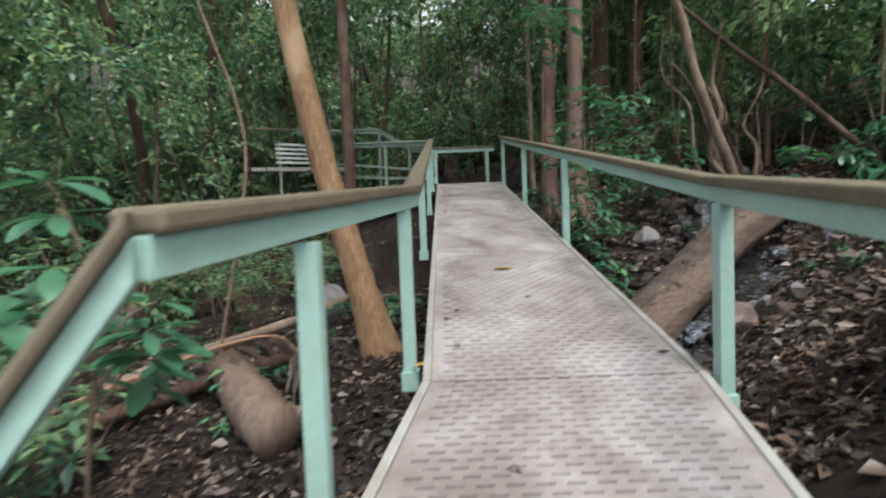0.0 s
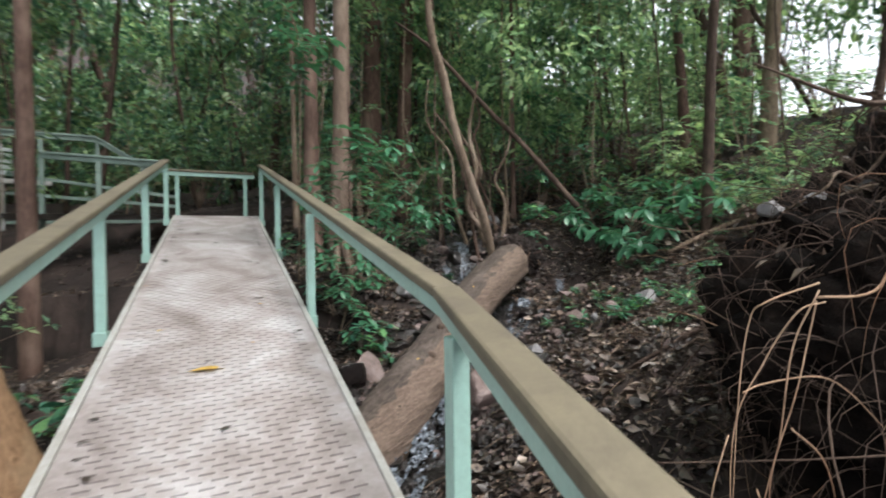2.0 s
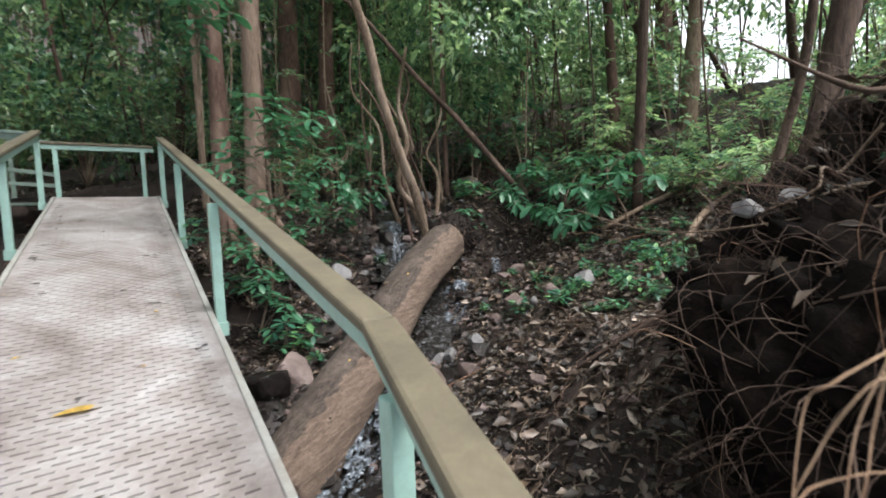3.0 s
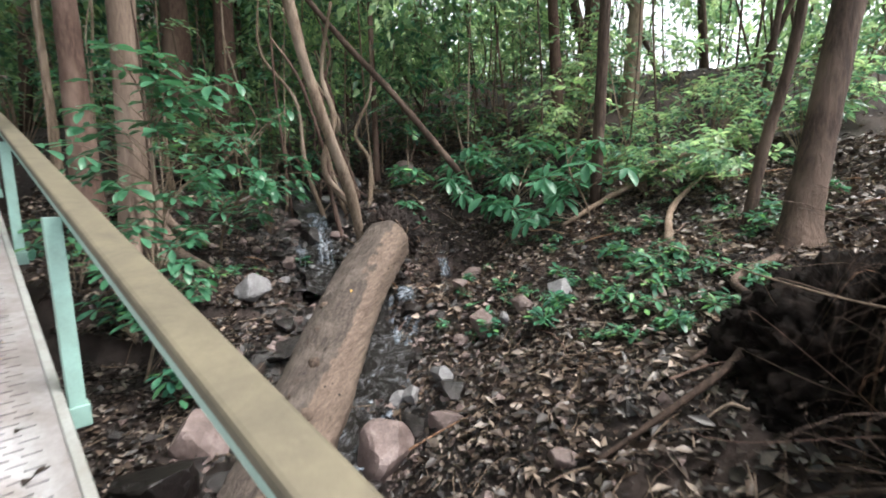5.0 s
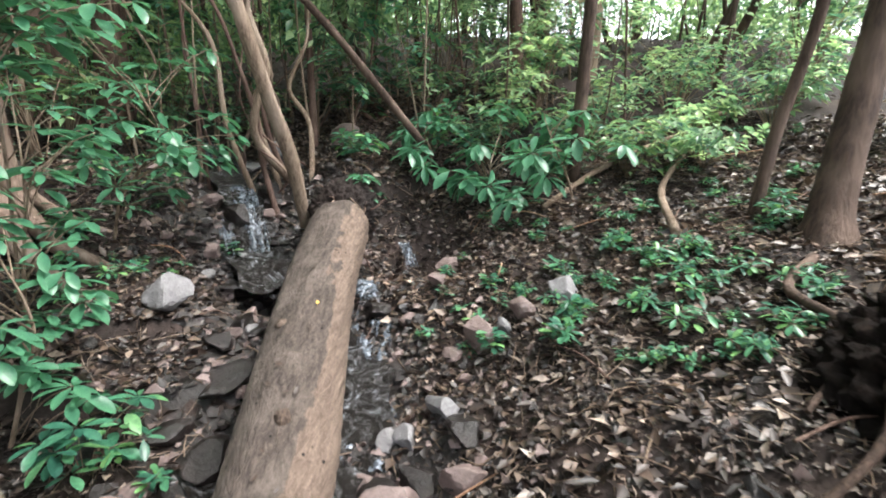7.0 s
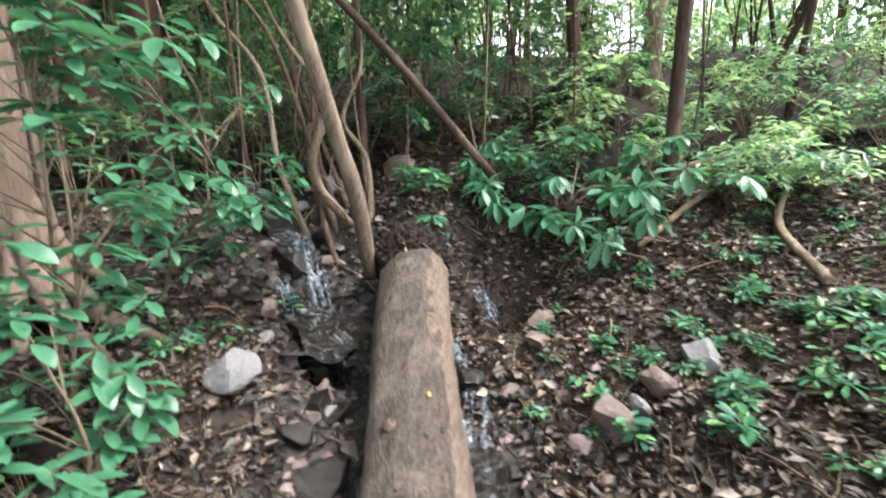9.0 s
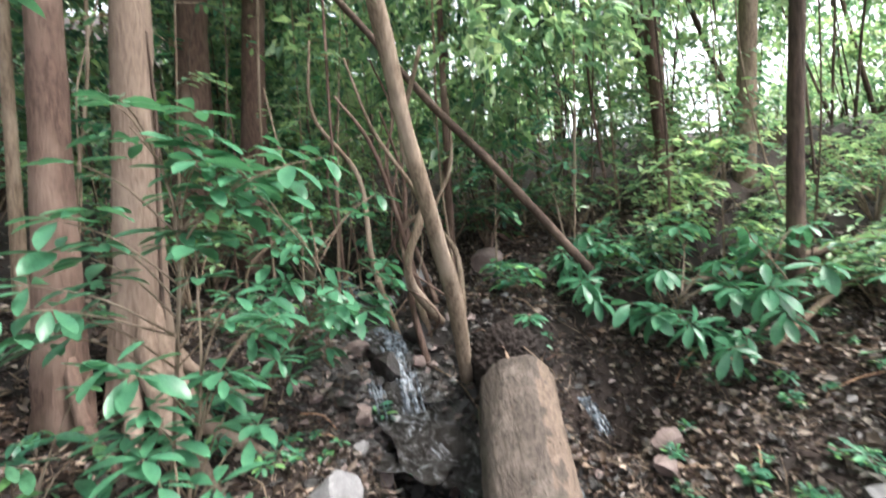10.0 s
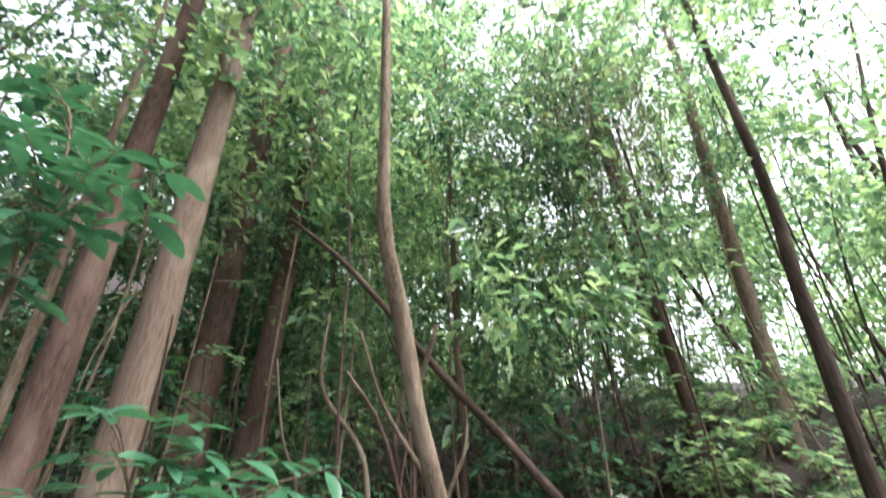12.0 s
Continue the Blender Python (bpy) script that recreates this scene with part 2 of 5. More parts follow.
def tube(pts, radii, n=12, sides=8, rough=0.06, lobes=None):
    """A closed tapered tube along a smooth curve; returns verts, faces."""
    c = curve_points(pts, n)
    r = np.interp(np.linspace(0, 1, n), np.linspace(0, 1, len(radii)), radii)
    d = unit(np.gradient(c, axis=0))
    ref = np.where(np.abs(d[:, 2:3]) > 0.9, [[1.0, 0.0, 0.0]], [[0.0, 0.0, 1.0]])
    a = unit(np.cross(d, ref))
    for i in range(1, n):
        v = a[i - 1] - d[i] * (a[i - 1] @ d[i])
        a[i] = v / max(np.linalg.norm(v), 1e-6)
    b = np.cross(d, a)
    th = np.linspace(0, 2 * math.pi, sides, endpoint=False)
    wob = 1 + rng.normal(0, rough, (n, sides))
    if lobes is not None:
        wob *= lobes(np.linspace(0, 1, n)[:, None], th[None, :])
    ring = c[:, None] + (r[:, None] * wob)[..., None] * (np.cos(th)[None, :, None] * a[:, None] + np.sin(th)[None, :, None] * b[:, None])
    v = np.vstack([ring.reshape(-1, 3), c[:1], c[-1:]])
    f = []
    for i in range(n - 1):
        for j in range(sides):
            q = (j + 1) % sides
            f.append((i * sides + j, i * sides + q, (i + 1) * sides + q, (i + 1) * sides + j))
    for j in range(sides):
        q = (j + 1) % sides
        f.append((n * sides, q, j))
        f.append((n * sides + 1, (n - 1) * sides + j, (n - 1) * sides + q))
    return v, f


def join(pieces):
    vs, fs, o = [], [], 0
    for v, f in pieces:
        vs.append(v)
        fs += [tuple(i + o for i in q) for q in f]
        o += len(v)
    return np.vstack(vs), fs


def leaf_mesh(at, way, up, length, width, full=False, curl=0.18):
    """Many leaves: at bases, growing along way, facing up. Returns verts, faces."""
    way = unit(way)
    side = unit(np.cross(way, up))
    up = np.cross(side, way)
    L, W = np.asarray(length)[:, None], np.asarray(width)[:, None]
    if not full:
        v = np.stack([at, at + way * L * 0.45 + side * W * 0.5 + up * W * 0.2, at + way * L - up * L * curl, at + way * L * 0.45 - side * W * 0.5 + up * W * 0.2], 1)
        i = np.arange(len(at))[:, None] * 4
        return v.reshape(-1, 3), np.vstack([i + [0, 2, 1], i + [0, 3, 2]])
    rows = [(0.1, 0.2, 0.0), (0.32, 0.74, 0.08), (0.56, 1.0, 0.28), (0.76, 0.9, 0.55), (0.91, 0.52, 0.82)]
    v = [at]
    for f, w, c in rows:
        m, e = at + way * L * f - up * L * curl * c, up * W * 0.15 * w
        v += [m, m + side * W * 0.5 * w + e, m - side * W * 0.5 * w + e]
    v = np.stack(v + [at + way * L - up * L * curl], 1)
    tri = [(0, 1, 2), (0, 3, 1)]
    for q in range(1, 13, 3):
        tri += [(q, q + 3, q + 4), (q, q + 4, q + 1), (q, q + 2, q + 5), (q, q + 5, q + 3)]
    tri += [(13, 16, 14), (13, 15, 16)]
    i = np.arange(len(at))[:, None] * 17
    return v.reshape(-1, 3), np.vstack([i + t for t in tri])


# ---- terrain ----
CREEK = np.array([(-14, -6, -1.6), (-3, 0.2, -0.70), (-0.5, 1.9, -0.48), (0.6, 3.0, -0.34), (1.7, 4.2, -0.12), (2.6, 4.95, 0.15), (3.4, 5.6, 0.40), (3.9, 6.5, 0.68),
                  (4.1, 7.4, 0.92), (4.4, 8.15, 1.52), (5.0, 9.6, 1.92), (5.4, 11.5, 2.4), (6.5, 16, 3.3), (9, 40, 6.0), (12, 160, 9.0)], float)


def deck_z(y):
    return np.where(np.asarray(y) < 2.4, 0.49 + 0.12 * (np.asarray(y) - 2.4), np.minimum(0.49 + 0.22 * (np.asarray(y) - 2.4), 2.14))


def ground_z(x, y, detail=True):
    x, y = np.asarray(x, float), np.asarray(y, float)
    best = np.full(x.shape, 1e9)
    bed, side = np.zeros(x.shape), np.zeros(x.shape)
    for a, b in zip(CREEK[:-1], CREEK[1:]):
        dx, dy = b[0] - a[0], b[1] - a[1]
        s = np.clip(((x - a[0]) * dx + (y - a[1]) * dy) / (dx * dx + dy * dy), 0, 1)
        px, py = a[0] + s * dx, a[1] + s * dy
        d = np.hypot(x - px, y - py)
        near = d < best
        best = np.where(near, d, best)
        bed = np.where(near, a[2] + s * (b[2] - a[2]), bed)
        side = np.where(near, dx * (y - py) - dy * (x - px), side)
    d = np.maximum(best - 0.28, 0)
    right = 0.36 * np.minimum(d, 2) + 0.30 * np.clip(d - 2, 0, 6) + 0.12 * np.clip(d - 8, 0, 40)
    left = 0.13 * np.minimum(d, 2.4) - 0.12 * np.clip(d - 3, 0, 7) + 0.08 * np.clip(d - 12, 0, 60)
    z = bed + np.where(side < 0, right, left) + 0.10 * np.exp(-best ** 2 / 0.5) * -1
    z = z + 0.42 * np.exp(-((x - 3.1) ** 2 / 1.0 + (y - 2.5) ** 2 / 1.6))
    z = z + 0.42 * np.exp(-((x - 5.15) ** 2 + (y - 7.25) ** 2) / 0.3) - 0.62 * np.exp(-((x - 5.2) ** 2 + (y - 6.25) ** 2) / 0.16)
    z = z + 0.46 * np.exp(-((x - 1.5) ** 2 / 0.10 + (y - 4.9) ** 2 / 0.20))
    z = z - 0.28 * np.exp(-((x - 3.82) ** 2 + (y - 7.1) ** 2) / 0.16)
    az = np.arctan2(x - 1, y - 3)
    z = z + 0.5 * np.clip(np.hypot(x - 1, y - 3) - 27, 0, 70) * (0.12 + 0.88 * np.clip((0.95 - az) / 0.5, 0, 1) * np.clip((az + 2.2) / 0.8, 0, 1))
    under = np.clip(1.15 - np.abs(x - 0.55), 0, 0.3) / 0.3 * np.clip((11.6 - y) / 0.6, 0, 1)
    cap = deck_z(y) - 0.42
    z = np.where(z > cap, z + (cap - z) * under, z)
    if detail:
        z = z + 0.045 * np.sin(3.1 * x + 1.3 * np.sin(2.3 * y)) * np.sin(2.7 * y + 0.9 * np.sin(3.7 * x)) + 0.018 * np.sin(9.7 * x + 2 * np.sin(6 * y)) * np.sin(8.3 * y)
    return z


def gz(x, y):
    return float(ground_z(np.array([x]), np.array([y]))[0])


def axis(lo, hi, a, b, step):
    far = np.array([150, 100, 70, 45, 28, 18, 11, 7, 4, 2.2, 1.2, 0.6])
    return np.concatenate([[lo], a - far[far < a - lo], np.arange(a, b, step), b + far[::-1][far[::-1] < hi - b], [hi]])


gx, gy = axis(-180, 180, -6, 13, 0.11), axis(-180, 180, -1, 16, 0.11)
GX, GY = np.meshgrid(gx, gy)
verts = np.stack([GX.ravel(), GY.ravel(), ground_z(GX, GY).ravel()], 1)
ii = np.arange(len(gx) * len(gy)).reshape(len(gy), len(gx))
faces = np.stack([ii[:-1, :-1], ii[:-1, 1:], ii[1:, 1:], ii[1:, :-1]], -1).reshape(-1, 4)
tagged(solid("ground", verts, faces, soil), "dark damp forest soil sloping down to a creek", "ground", kind="structure")


# ---- boardwalk ----
def box_between(a, b, width, height, drop=0.0, bevel=0.006):
    """A bevelled bar from a to b whose top middle line runs through them; ends upright."""
    a, b = Vector(a), Vector(b)
    d = b - a
    s = Vector((d.y, -d.x, 0)).normalized() * width / 2
    bm = bmesh.new()
    vs = [bm.verts.new(p + o + Vector((0, 0, z))) for p in (a, b) for o, z in ((-s, -drop), (s, -drop), (s, -drop - height), (-s, -drop - height))]
    for q in ((0, 1, 2, 3), (7, 6, 5, 4), (0, 4, 5, 1), (1, 5, 6, 2), (2, 6, 7, 3), (3, 7, 4, 0)):
        bm.faces.new([vs[i] for i in q])
    bmesh.ops.recalc_face_normals(bm, faces=bm.faces)
    bmesh.ops.bevel(bm, geom=bm.edges, offset=bevel, segments=2, affect="EDGES", profile=0.5)
    return bm


def slotted_deck(p0, p1, q0, q1, name, parent):
    """A slotted panel between the left edge p0-p1 and the right edge q0-q1: rows of staggered slots that go through it."""
    p0, p1, q0, q1 = (np.array(v, float) for v in (p0, p1, q0, q1))
    length = np.linalg.norm((p1 + q1 - p0 - q0) / 2)
    rows = int(length / 0.046)
    wide = np.linalg.norm(q0 - p0)
    cells = int(wide / 0.092)
    vs, fs = [], []

    def place(u, w, z):
        p = (p0 + (p1 - p0) * w) * (1 - u) + (q0 + (q1 - q0) * w) * u
        return (p[0], p[1], p[2] + z)

    def quad(*c):
        vs.extend(c)
        fs.append(tuple(range(len(vs) - 4, len(vs))))

    for r in range(rows):
        w0, w1, w2 = r / rows, (r + 0.71) / rows, (r + 1) / rows
        quad(place(0, w0, 0), place(1, w0, 0), place(1, w1, 0), place(0, w1, 0))
        cuts = [0.0]
        for c in range(cells + 1):
            a = (c + (0.5 if r % 2 else 0.0) + 0.14) / cells
            b = a + 0.64 / cells
            if a > 0.02 and b < 0.98:
                cuts += [a, b]
        cuts.append(1.0)
        for i in range(0, len(cuts) - 1):
            a, b = cuts[i], cuts[i + 1]
            if i % 2 == 0:
                quad(place(a, w1, 0), place(b, w1, 0), place(b, w2, 0), place(a, w2, 0))
            else:
                quad(place(a, w1, 0), place(b, w1, 0), place(b, w1, -0.03), place(a, w1, -0.03))
                quad(place(b, w2, 0), place(a, w2, 0), place(a, w2, -0.03), place(b, w2, -0.03))
                quad(place(a, w2, 0), place(a, w1, 0), place(a, w1, -0.03), place(a, w2, -0.03))
                quad(place(b, w1, 0), place(b, w2, 0), place(b, w2, -0.03), place(b, w1, -0.03))
    return solid(name, vs, fs, deck_mat, parent, smooth=False)


K_L, K_R = np.array((-0.05, 2.40, 0.49)), np.array((1.19, 2.40, 0.49))
E_L, E_R = np.array((-0.05, 9.95, 2.14)), np.array((1.19, 9.95, 2.14))
S_L, S_R = np.array((-0.46, 0.25, 0.24)), np.array((0.74, 0.25, 0.24))
B_L, B_R = np.array((-1.35, -2.2, 0.02)), np.array((-0.15, -2.7, 0.02))

ramps = []
for label, (a, b, c, d) in (("long ramp of worn white slotted grating between handrails", (K_L, E_L, K_R, E_R)), ("lower ramp panel of worn white slotted grating", (S_L, K_L - (0, 0.012, 0), S_R, K_R - (0, 0.012, 0))),
                            ("approach panel of worn white slotted grating", (B_L, S_L - (0, 0.012, 0), B_R, S_R - (0, 0.012, 0))),
                            ("level landing of worn white slotted grating", (E_L + (0, 0.012, 0), np.array((-0.05, 11.25, 2.14)), E_R + (0, 0.012, 0), np.array((1.19, 11.25, 2.14))))):
    top = empty("boardwalk_ramp", a, label, "boardwalk", "boardwalk sections")
    inv = Matrix.Translation(-Vector(a))
    kids = [slotted_deck(a, b, c, d, "grating", top)]
    for s, (u, v) in ((-1, (a, b)), (1, (c, d))):
        off = np.array((s * 0.022, 0, 0.012))
        kids.append(part("edge_channel", box_between(u + off, v + off, 0.04, 0.11), beam_mat, top, "grey metal edge channel"))
    for f in np.linspace(0.06, 0.94, max(2, int(np.linalg.norm(b - a) / 1.2))):
        kids.append(part("cross_beam", box_between(a + (b - a) * f - (0, 0, 0.035), c + (d - c) * f - (0, 0, 0.035), 0.06, 0.09), beam_mat, top))
    for kid in kids:
        kid.matrix_parent_inverse = inv


def handrail(label, line, posts, group="handrails", paint=None, cap=None):
    """Cap boards along line (top middle), a mint bar under them, and posts at (x, y, top, foot)."""
    top = empty("handrail", line[0], label, "handrail", group)
    kids = []
    for a, b in zip(line[:-1], line[1:]):
        kids.append(part("cap_board", box_between(a, b, 0.108, 0.046, bevel=0.012), cap or cap_mat, top, "cap board with shade in its dark colour" if cap else "weathered tan timber cap board"))
        kids.append(part("under_bar", box_between(a, b, 0.055, 0.075, drop=0.0465, bevel=0.004), paint or mint, top, "grey-green bar with shade in its colour" if paint else "mint green painted bar"))
    for x, y, hi, lo in posts:
        kids.append(part("post", box_between((x - 0.0325, y, hi), (x + 0.0325, y, hi), 0.065, hi - lo, bevel=0.005), paint or mint, top, "grey-green post with shade in its colour" if paint else "mint green painted square post"))
        kids.append(part("foot_bracket", box_between((x - 0.045, y, lo + 0.10), (x + 0.045, y, lo + 0.10), 0.085, 0.10, bevel=0.004), paint or mint, top))
    for kid in kids:
        kid.matrix_parent_inverse = Matrix.Translation(-Vector(line[0]))
    return top


def rail_z(y):
    return 1.405 + 0.2226 * (y - 2.45)


def low_z(y):
    return 1.405 + 0.12 * (y - 2.45)


handrail("tan-capped mint green handrail beside the creek ramp", [(0.62, -0.2, low_z(-0.2)), (1.36, 2.57, 1.42), (1.285, 9.95, rail_z(9.95))],
         [(1.345 - (2.57 - y) * 0.267, y, low_z(y) - 0.12, low_z(y) - 1.08) for y in (0.0, 1.02, 2.34)] + [(1.275, y, rail_z(y) - 0.12, rail_z(y) - 1.08) for y in (5.0, 7.36, 9.8)])
handrail("tan-capped mint green handrail with a bend beside the lower ramp", [(-0.98, 0.78, 0.44), (-0.46, 1.0, low_z(1.0) + 0.025), (-0.13, 2.82, 1.455), (-0.19, 9.95, rail_z(9.95))],
         [(-0.90, 0.81, 0.42, -0.35), (-0.35, 1.57, low_z(1.57) - 0.12, low_z(1.57) - 1.08), (-0.165, 2.62, 1.31, 0.38)] + [(-0.185, y, rail_z(y) - 0.12, rail_z(y) - 1.08) for y in (5.0, 7.36, 9.8)])
handrail("level tan-capped handrail closing the far landing", [(1.25, 11.2, 3.10), (-0.3, 11.2, 3.10)], [(1.08, 11.2, 2.98, 2.02), (-0.12, 11.2, 2.98, 2.02)])


# ---- trees ----
def tree(label, pts, radii, mat, name="tree", buttress=0.0, crown=None, crown_mat=None, sides=14, branches=()):
    base = Vector(pts[0])
    top = empty(name, base, label, "tree", "forest trees")
    inv = Matrix.Translation(-base)
    lobes = None
    if buttress:
        ph = rng.uniform(0, 6.28)
        lobes = lambda s, th: 1 + buttress * np.exp(-s * 9) * (0.6 + 0.6 * np.cos(5 * th + ph) ** 3)
    n = max(14, int(np.linalg.norm(np.array(pts[-1]) - np.array(pts[0])) * 5))
    o = solid("trunk", *tube(pts, radii, n, sides, 0.035, lobes), mat, top)
    o.matrix_parent_inverse = inv
    for bp, br in branches:
        o = solid("limb", *tube(bp, br, 10, 7, 0.05), mat, top)
        o.matrix_parent_inverse = inv
    if crown:
        o = solid("crown", *crown_leaves(crown), crown_mat or leaf_mid, top)
        o.matrix_parent_inverse = inv
    return top


def crown_leaves(clumps, slim=0.36):
    """clumps: (x, y, z, radius, leaves, leaf length); slim: a leaf's width over its length."""
    at, way, ln = [], [], []
    for x, y, z, r, n, l in clumps:
        n = int(n)
        twigs = rng.normal(0, 0.42, (max(4, n // 14), 3)) * r * (1, 1, 0.75)
        w = rng.integers(0, len(twigs), n)
        p = twigs[w] + rng.normal(0, l * 0.9, (n, 3))
        at.append(p + (x, y, z))
        d = unit(twigs[w] * (1, 1, 0.2)) * 0.7 + rng.normal(0, 0.55, (n, 3))
        d[:, 2] -= 0.45
        way.append(d)
        ln.append(l * rng.uniform(0.6, 1.35, n))
    at, way, ln = np.vstack(at), np.vstack(way), np.concatenate(ln)
    up = rng.normal(0, 0.45, at.shape) + (0, 0, 1)
    return leaf_mesh(at, way, up, ln, ln * slim * rng.uniform(0.8, 1.3, len(ln)))


def up_trunk(x, y, lean=(0.0, 0.0), h=11.0, sink=0.15):
    z = gz(x, y) - sink
    return [(x, y, z), (x + lean[0] * 0.25, y + lean[1] * 0.25, z + h * 0.25), (x + lean[0] * 0.6, y + lean[1] * 0.6, z + h * 0.6), (x + lean[0], y + lean[1], z + h)]


def crown_at(x, y, z, r, n, l, spread=1.6, k=7):
    c = rng.normal(0, 1, (k, 3)) * (spread, spread, spread * 0.6) + (x, y, z)
    return [(*p, r * rng.uniform(0.7, 1.3), n / k, l) for p in c]


tree("smooth pale tan trunk with buttressed base on the creek bank", up_trunk(2.4, 8.55, (0.12, 0.0), 12), [0.165, 0.128, 0.115, 0.09], bark_pale, buttress=0.8, crown=crown_at(2.2, 8.6, 11.5, 1.2, 1500, 0.13), branches=[
    ([(2.45, 8.55, 6.5), (2.1, 8.3, 7.4), (1.3, 7.9, 8.6)], [0.05, 0.035, 0.012])])
tree("slim reddish brown trunk beside the pale tree", up_trunk(1.93, 8.55, (0.05, 0.1), 12), [0.14, 0.10, 0.09, 0.06], bark_red, buttress=0.5, crown=crown_at(1.7, 8.4, 11, 1.2, 1400, 0.12))
tree("ochre trunk leaning away from the ramp, curved at its foot", [(-0.58, 4.92, gz(-0.58, 4.92) - 0.3), (-0.80, 4.95, 0.55), (-1.08, 4.95, 1.6), (-1.42, 4.95, 3.2), (-1.75, 5.0, 5.5), (-2.1, 5.2, 9.0)], [0.22, 0.145, 0.125, 0.12, 0.10, 0.06], bark_ochre, buttress=0.4,
     crown=crown_at(-2.1, 5.4, 8.8, 1.2, 1500, 0.12))
tree("thin reddish trunk behind the ramp", up_trunk(-1.65, 8.74, (-0.05, 0.1), 11), [0.13, 0.10, 0.085, 0.05], bark_red, crown=crown_at(-1.7, 8.8, 10, 1.2, 1500, 0.12))
tree("broad brown trunk with flared base on the leafy bank", [(5.58, 2.93, 1.05), (5.66, 2.92, 1.6), (5.86, 2.83, 2.6), (6.2, 2.6, 5.2), (6.5, 2.5, 9.5)], [0.27, 0.135, 0.112, 0.10, 0.07], bark_dark, buttress=0.9, crown=crown_at(6.4, 2.7, 9, 1.3, 1500, 0.13), crown_mat=leaf_lit)
tree("thin dark leaning sapling on the leafy bank", [(6.05, 3.4, 1.2), (6.2, 3.3, 2.2), (6.3, 3.1, 3.4), (6.35, 2.9, 6.5)], [0.06, 0.05, 0.045, 0.03], bark_dark, sides=9, crown=crown_at(6.4, 3.0, 6.6, 0.8, 500, 0.11), crown_mat=leaf_lit)
tree("tall reddish trunk wrapped in vines", up_trunk(3.62, 10.9, (0.25, -0.1), 12), [0.26, 0.19, 0.17, 0.11], bark_red, buttress=0.5, crown=crown_at(3.8, 10.8, 11.5, 1.5, 2200, 0.12))
tree("reddish trunk beside the vine-wrapped tree", up_trunk(4.25, 10.7, (0.5, -0.2), 12), [0.2, 0.15, 0.13, 0.09], bark_red, buttress=0.4, crown=crown_at(4.7, 10.5, 11.5, 1.5, 2200, 0.12))
tree("thin grey sapling beside the reddish trunk", up_trunk(1.85, 9.7, (-0.05, 0.0), 8), [0.06, 0.045, 0.04, 0.02], bark_grey, sides=9, crown=crown_at(1.8, 9.7, 8, 0.9, 700, 0.11))
tree("dark thin trunk in the bright clearing", [(6.63, 5.15, gz(6.63, 5.15)), (6.64, 5.05, 4.2), (6.62, 4.93, 5.8), (6.3, 4.9, 9.0)], [0.075, 0.065, 0.055, 0.035], bark_dark, sides=10, crown=crown_at(6.5, 5.0, 9, 1.0, 700, 0.12), crown_mat=leaf_lit)
tree("pale slender trunk in the bright clearing", up_trunk(9.55, 6.0, (0.05, -0.5), 9), [0.16, 0.12, 0.11, 0.07], bark_grey, crown=crown_at(9.6, 5.6, 9.5, 1.3, 1200, 0.13), crown_mat=leaf_lit)
tree("slender brown trunk on the upper bank", up_trunk(8.4, 6.7, (-0.15, 0.5), 9), [0.11, 0.085, 0.075, 0.05], bark_red, crown=crown_at(8.2, 7.0, 9.5, 1.2, 1200, 0.12))
tree("brown trunk deep in the undergrowth", up_trunk(12.2, 8.0, (0.1, 0.2), 11), [0.25, 0.19, 0.17, 0.1], bark_red, crown=crown_at(12.2, 8, 12, 1.6, 1600, 0.14), crown_mat=leaf_lit)
tree("slender brown stem behind the vine", up_trunk(5.72, 8.45, (0.0, 0.0), 8), [0.055, 0.042, 0.036, 0.02], bark_red, sides=9, crown=crown_at(5.7, 8.5, 8, 0.9, 800, 0.11))


def stem(label, pts, radii, mat, name="vine"):
    top = empty(name, pts[0], label, "vine", "hanging vines")
    o = solid("stem", *tube(pts, radii, 26, 8, 0.07), mat, top)
    o.matrix_parent_inverse = Matrix.Translation(-Vector(pts[0]))
    return top


stem("thick grey-brown vine climbing from the log end", [(4.5, 7.25, 1.25), (4.3, 7.15, 1.9), (3.95, 7.05, 2.65), (3.72, 7.08, 3.4), (3.6, 7.1, 4.0), (3.38, 7.05, 4.6), (3.3, 7.0, 5.4), (3.25, 7.0, 7.5)], [0.06, 0.07, 0.065, 0.06, 0.065, 0.055, 0.05, 0.04], bark_grey)
stem("dark fallen branch leaning across the undergrowth", [(5.75, 6.65, 2.1), (5.31, 7.33, 3.1), (4.8, 7.9, 3.95), (4.09, 8.5, 5.05), (3.5, 8.85, 5.6)], [0.045, 0.045, 0.04, 0.035, 0.02], bark_dark, "fallen_branch")
stem("dark vine clinging to the pale trunk", [(2.52, 8.36, gz(2.52, 8.36) - 0.05), (2.50, 8.40, 2.0), (2.51, 8.42, 2.8), (2.53, 8.43, 3.5), (2.50, 8.44, 4.1)], [0.016, 0.014, 0.012, 0.012, 0.006], bark_dark)
stem("pale vine hanging beside the ochre tree", [(-2.1, 4.4, gz(-2.1, 4.4) - 0.05), (-1.9, 4.58, 1.2), (-1.8, 4.62, 1.9), (-1.87, 4.62, 2.5), (-2.2, 4.6, 3.6), (-2.3, 4.7, 5.0)], [0.012, 0.014, 0.015, 0.014, 0.012, 0.008], bark_grey)

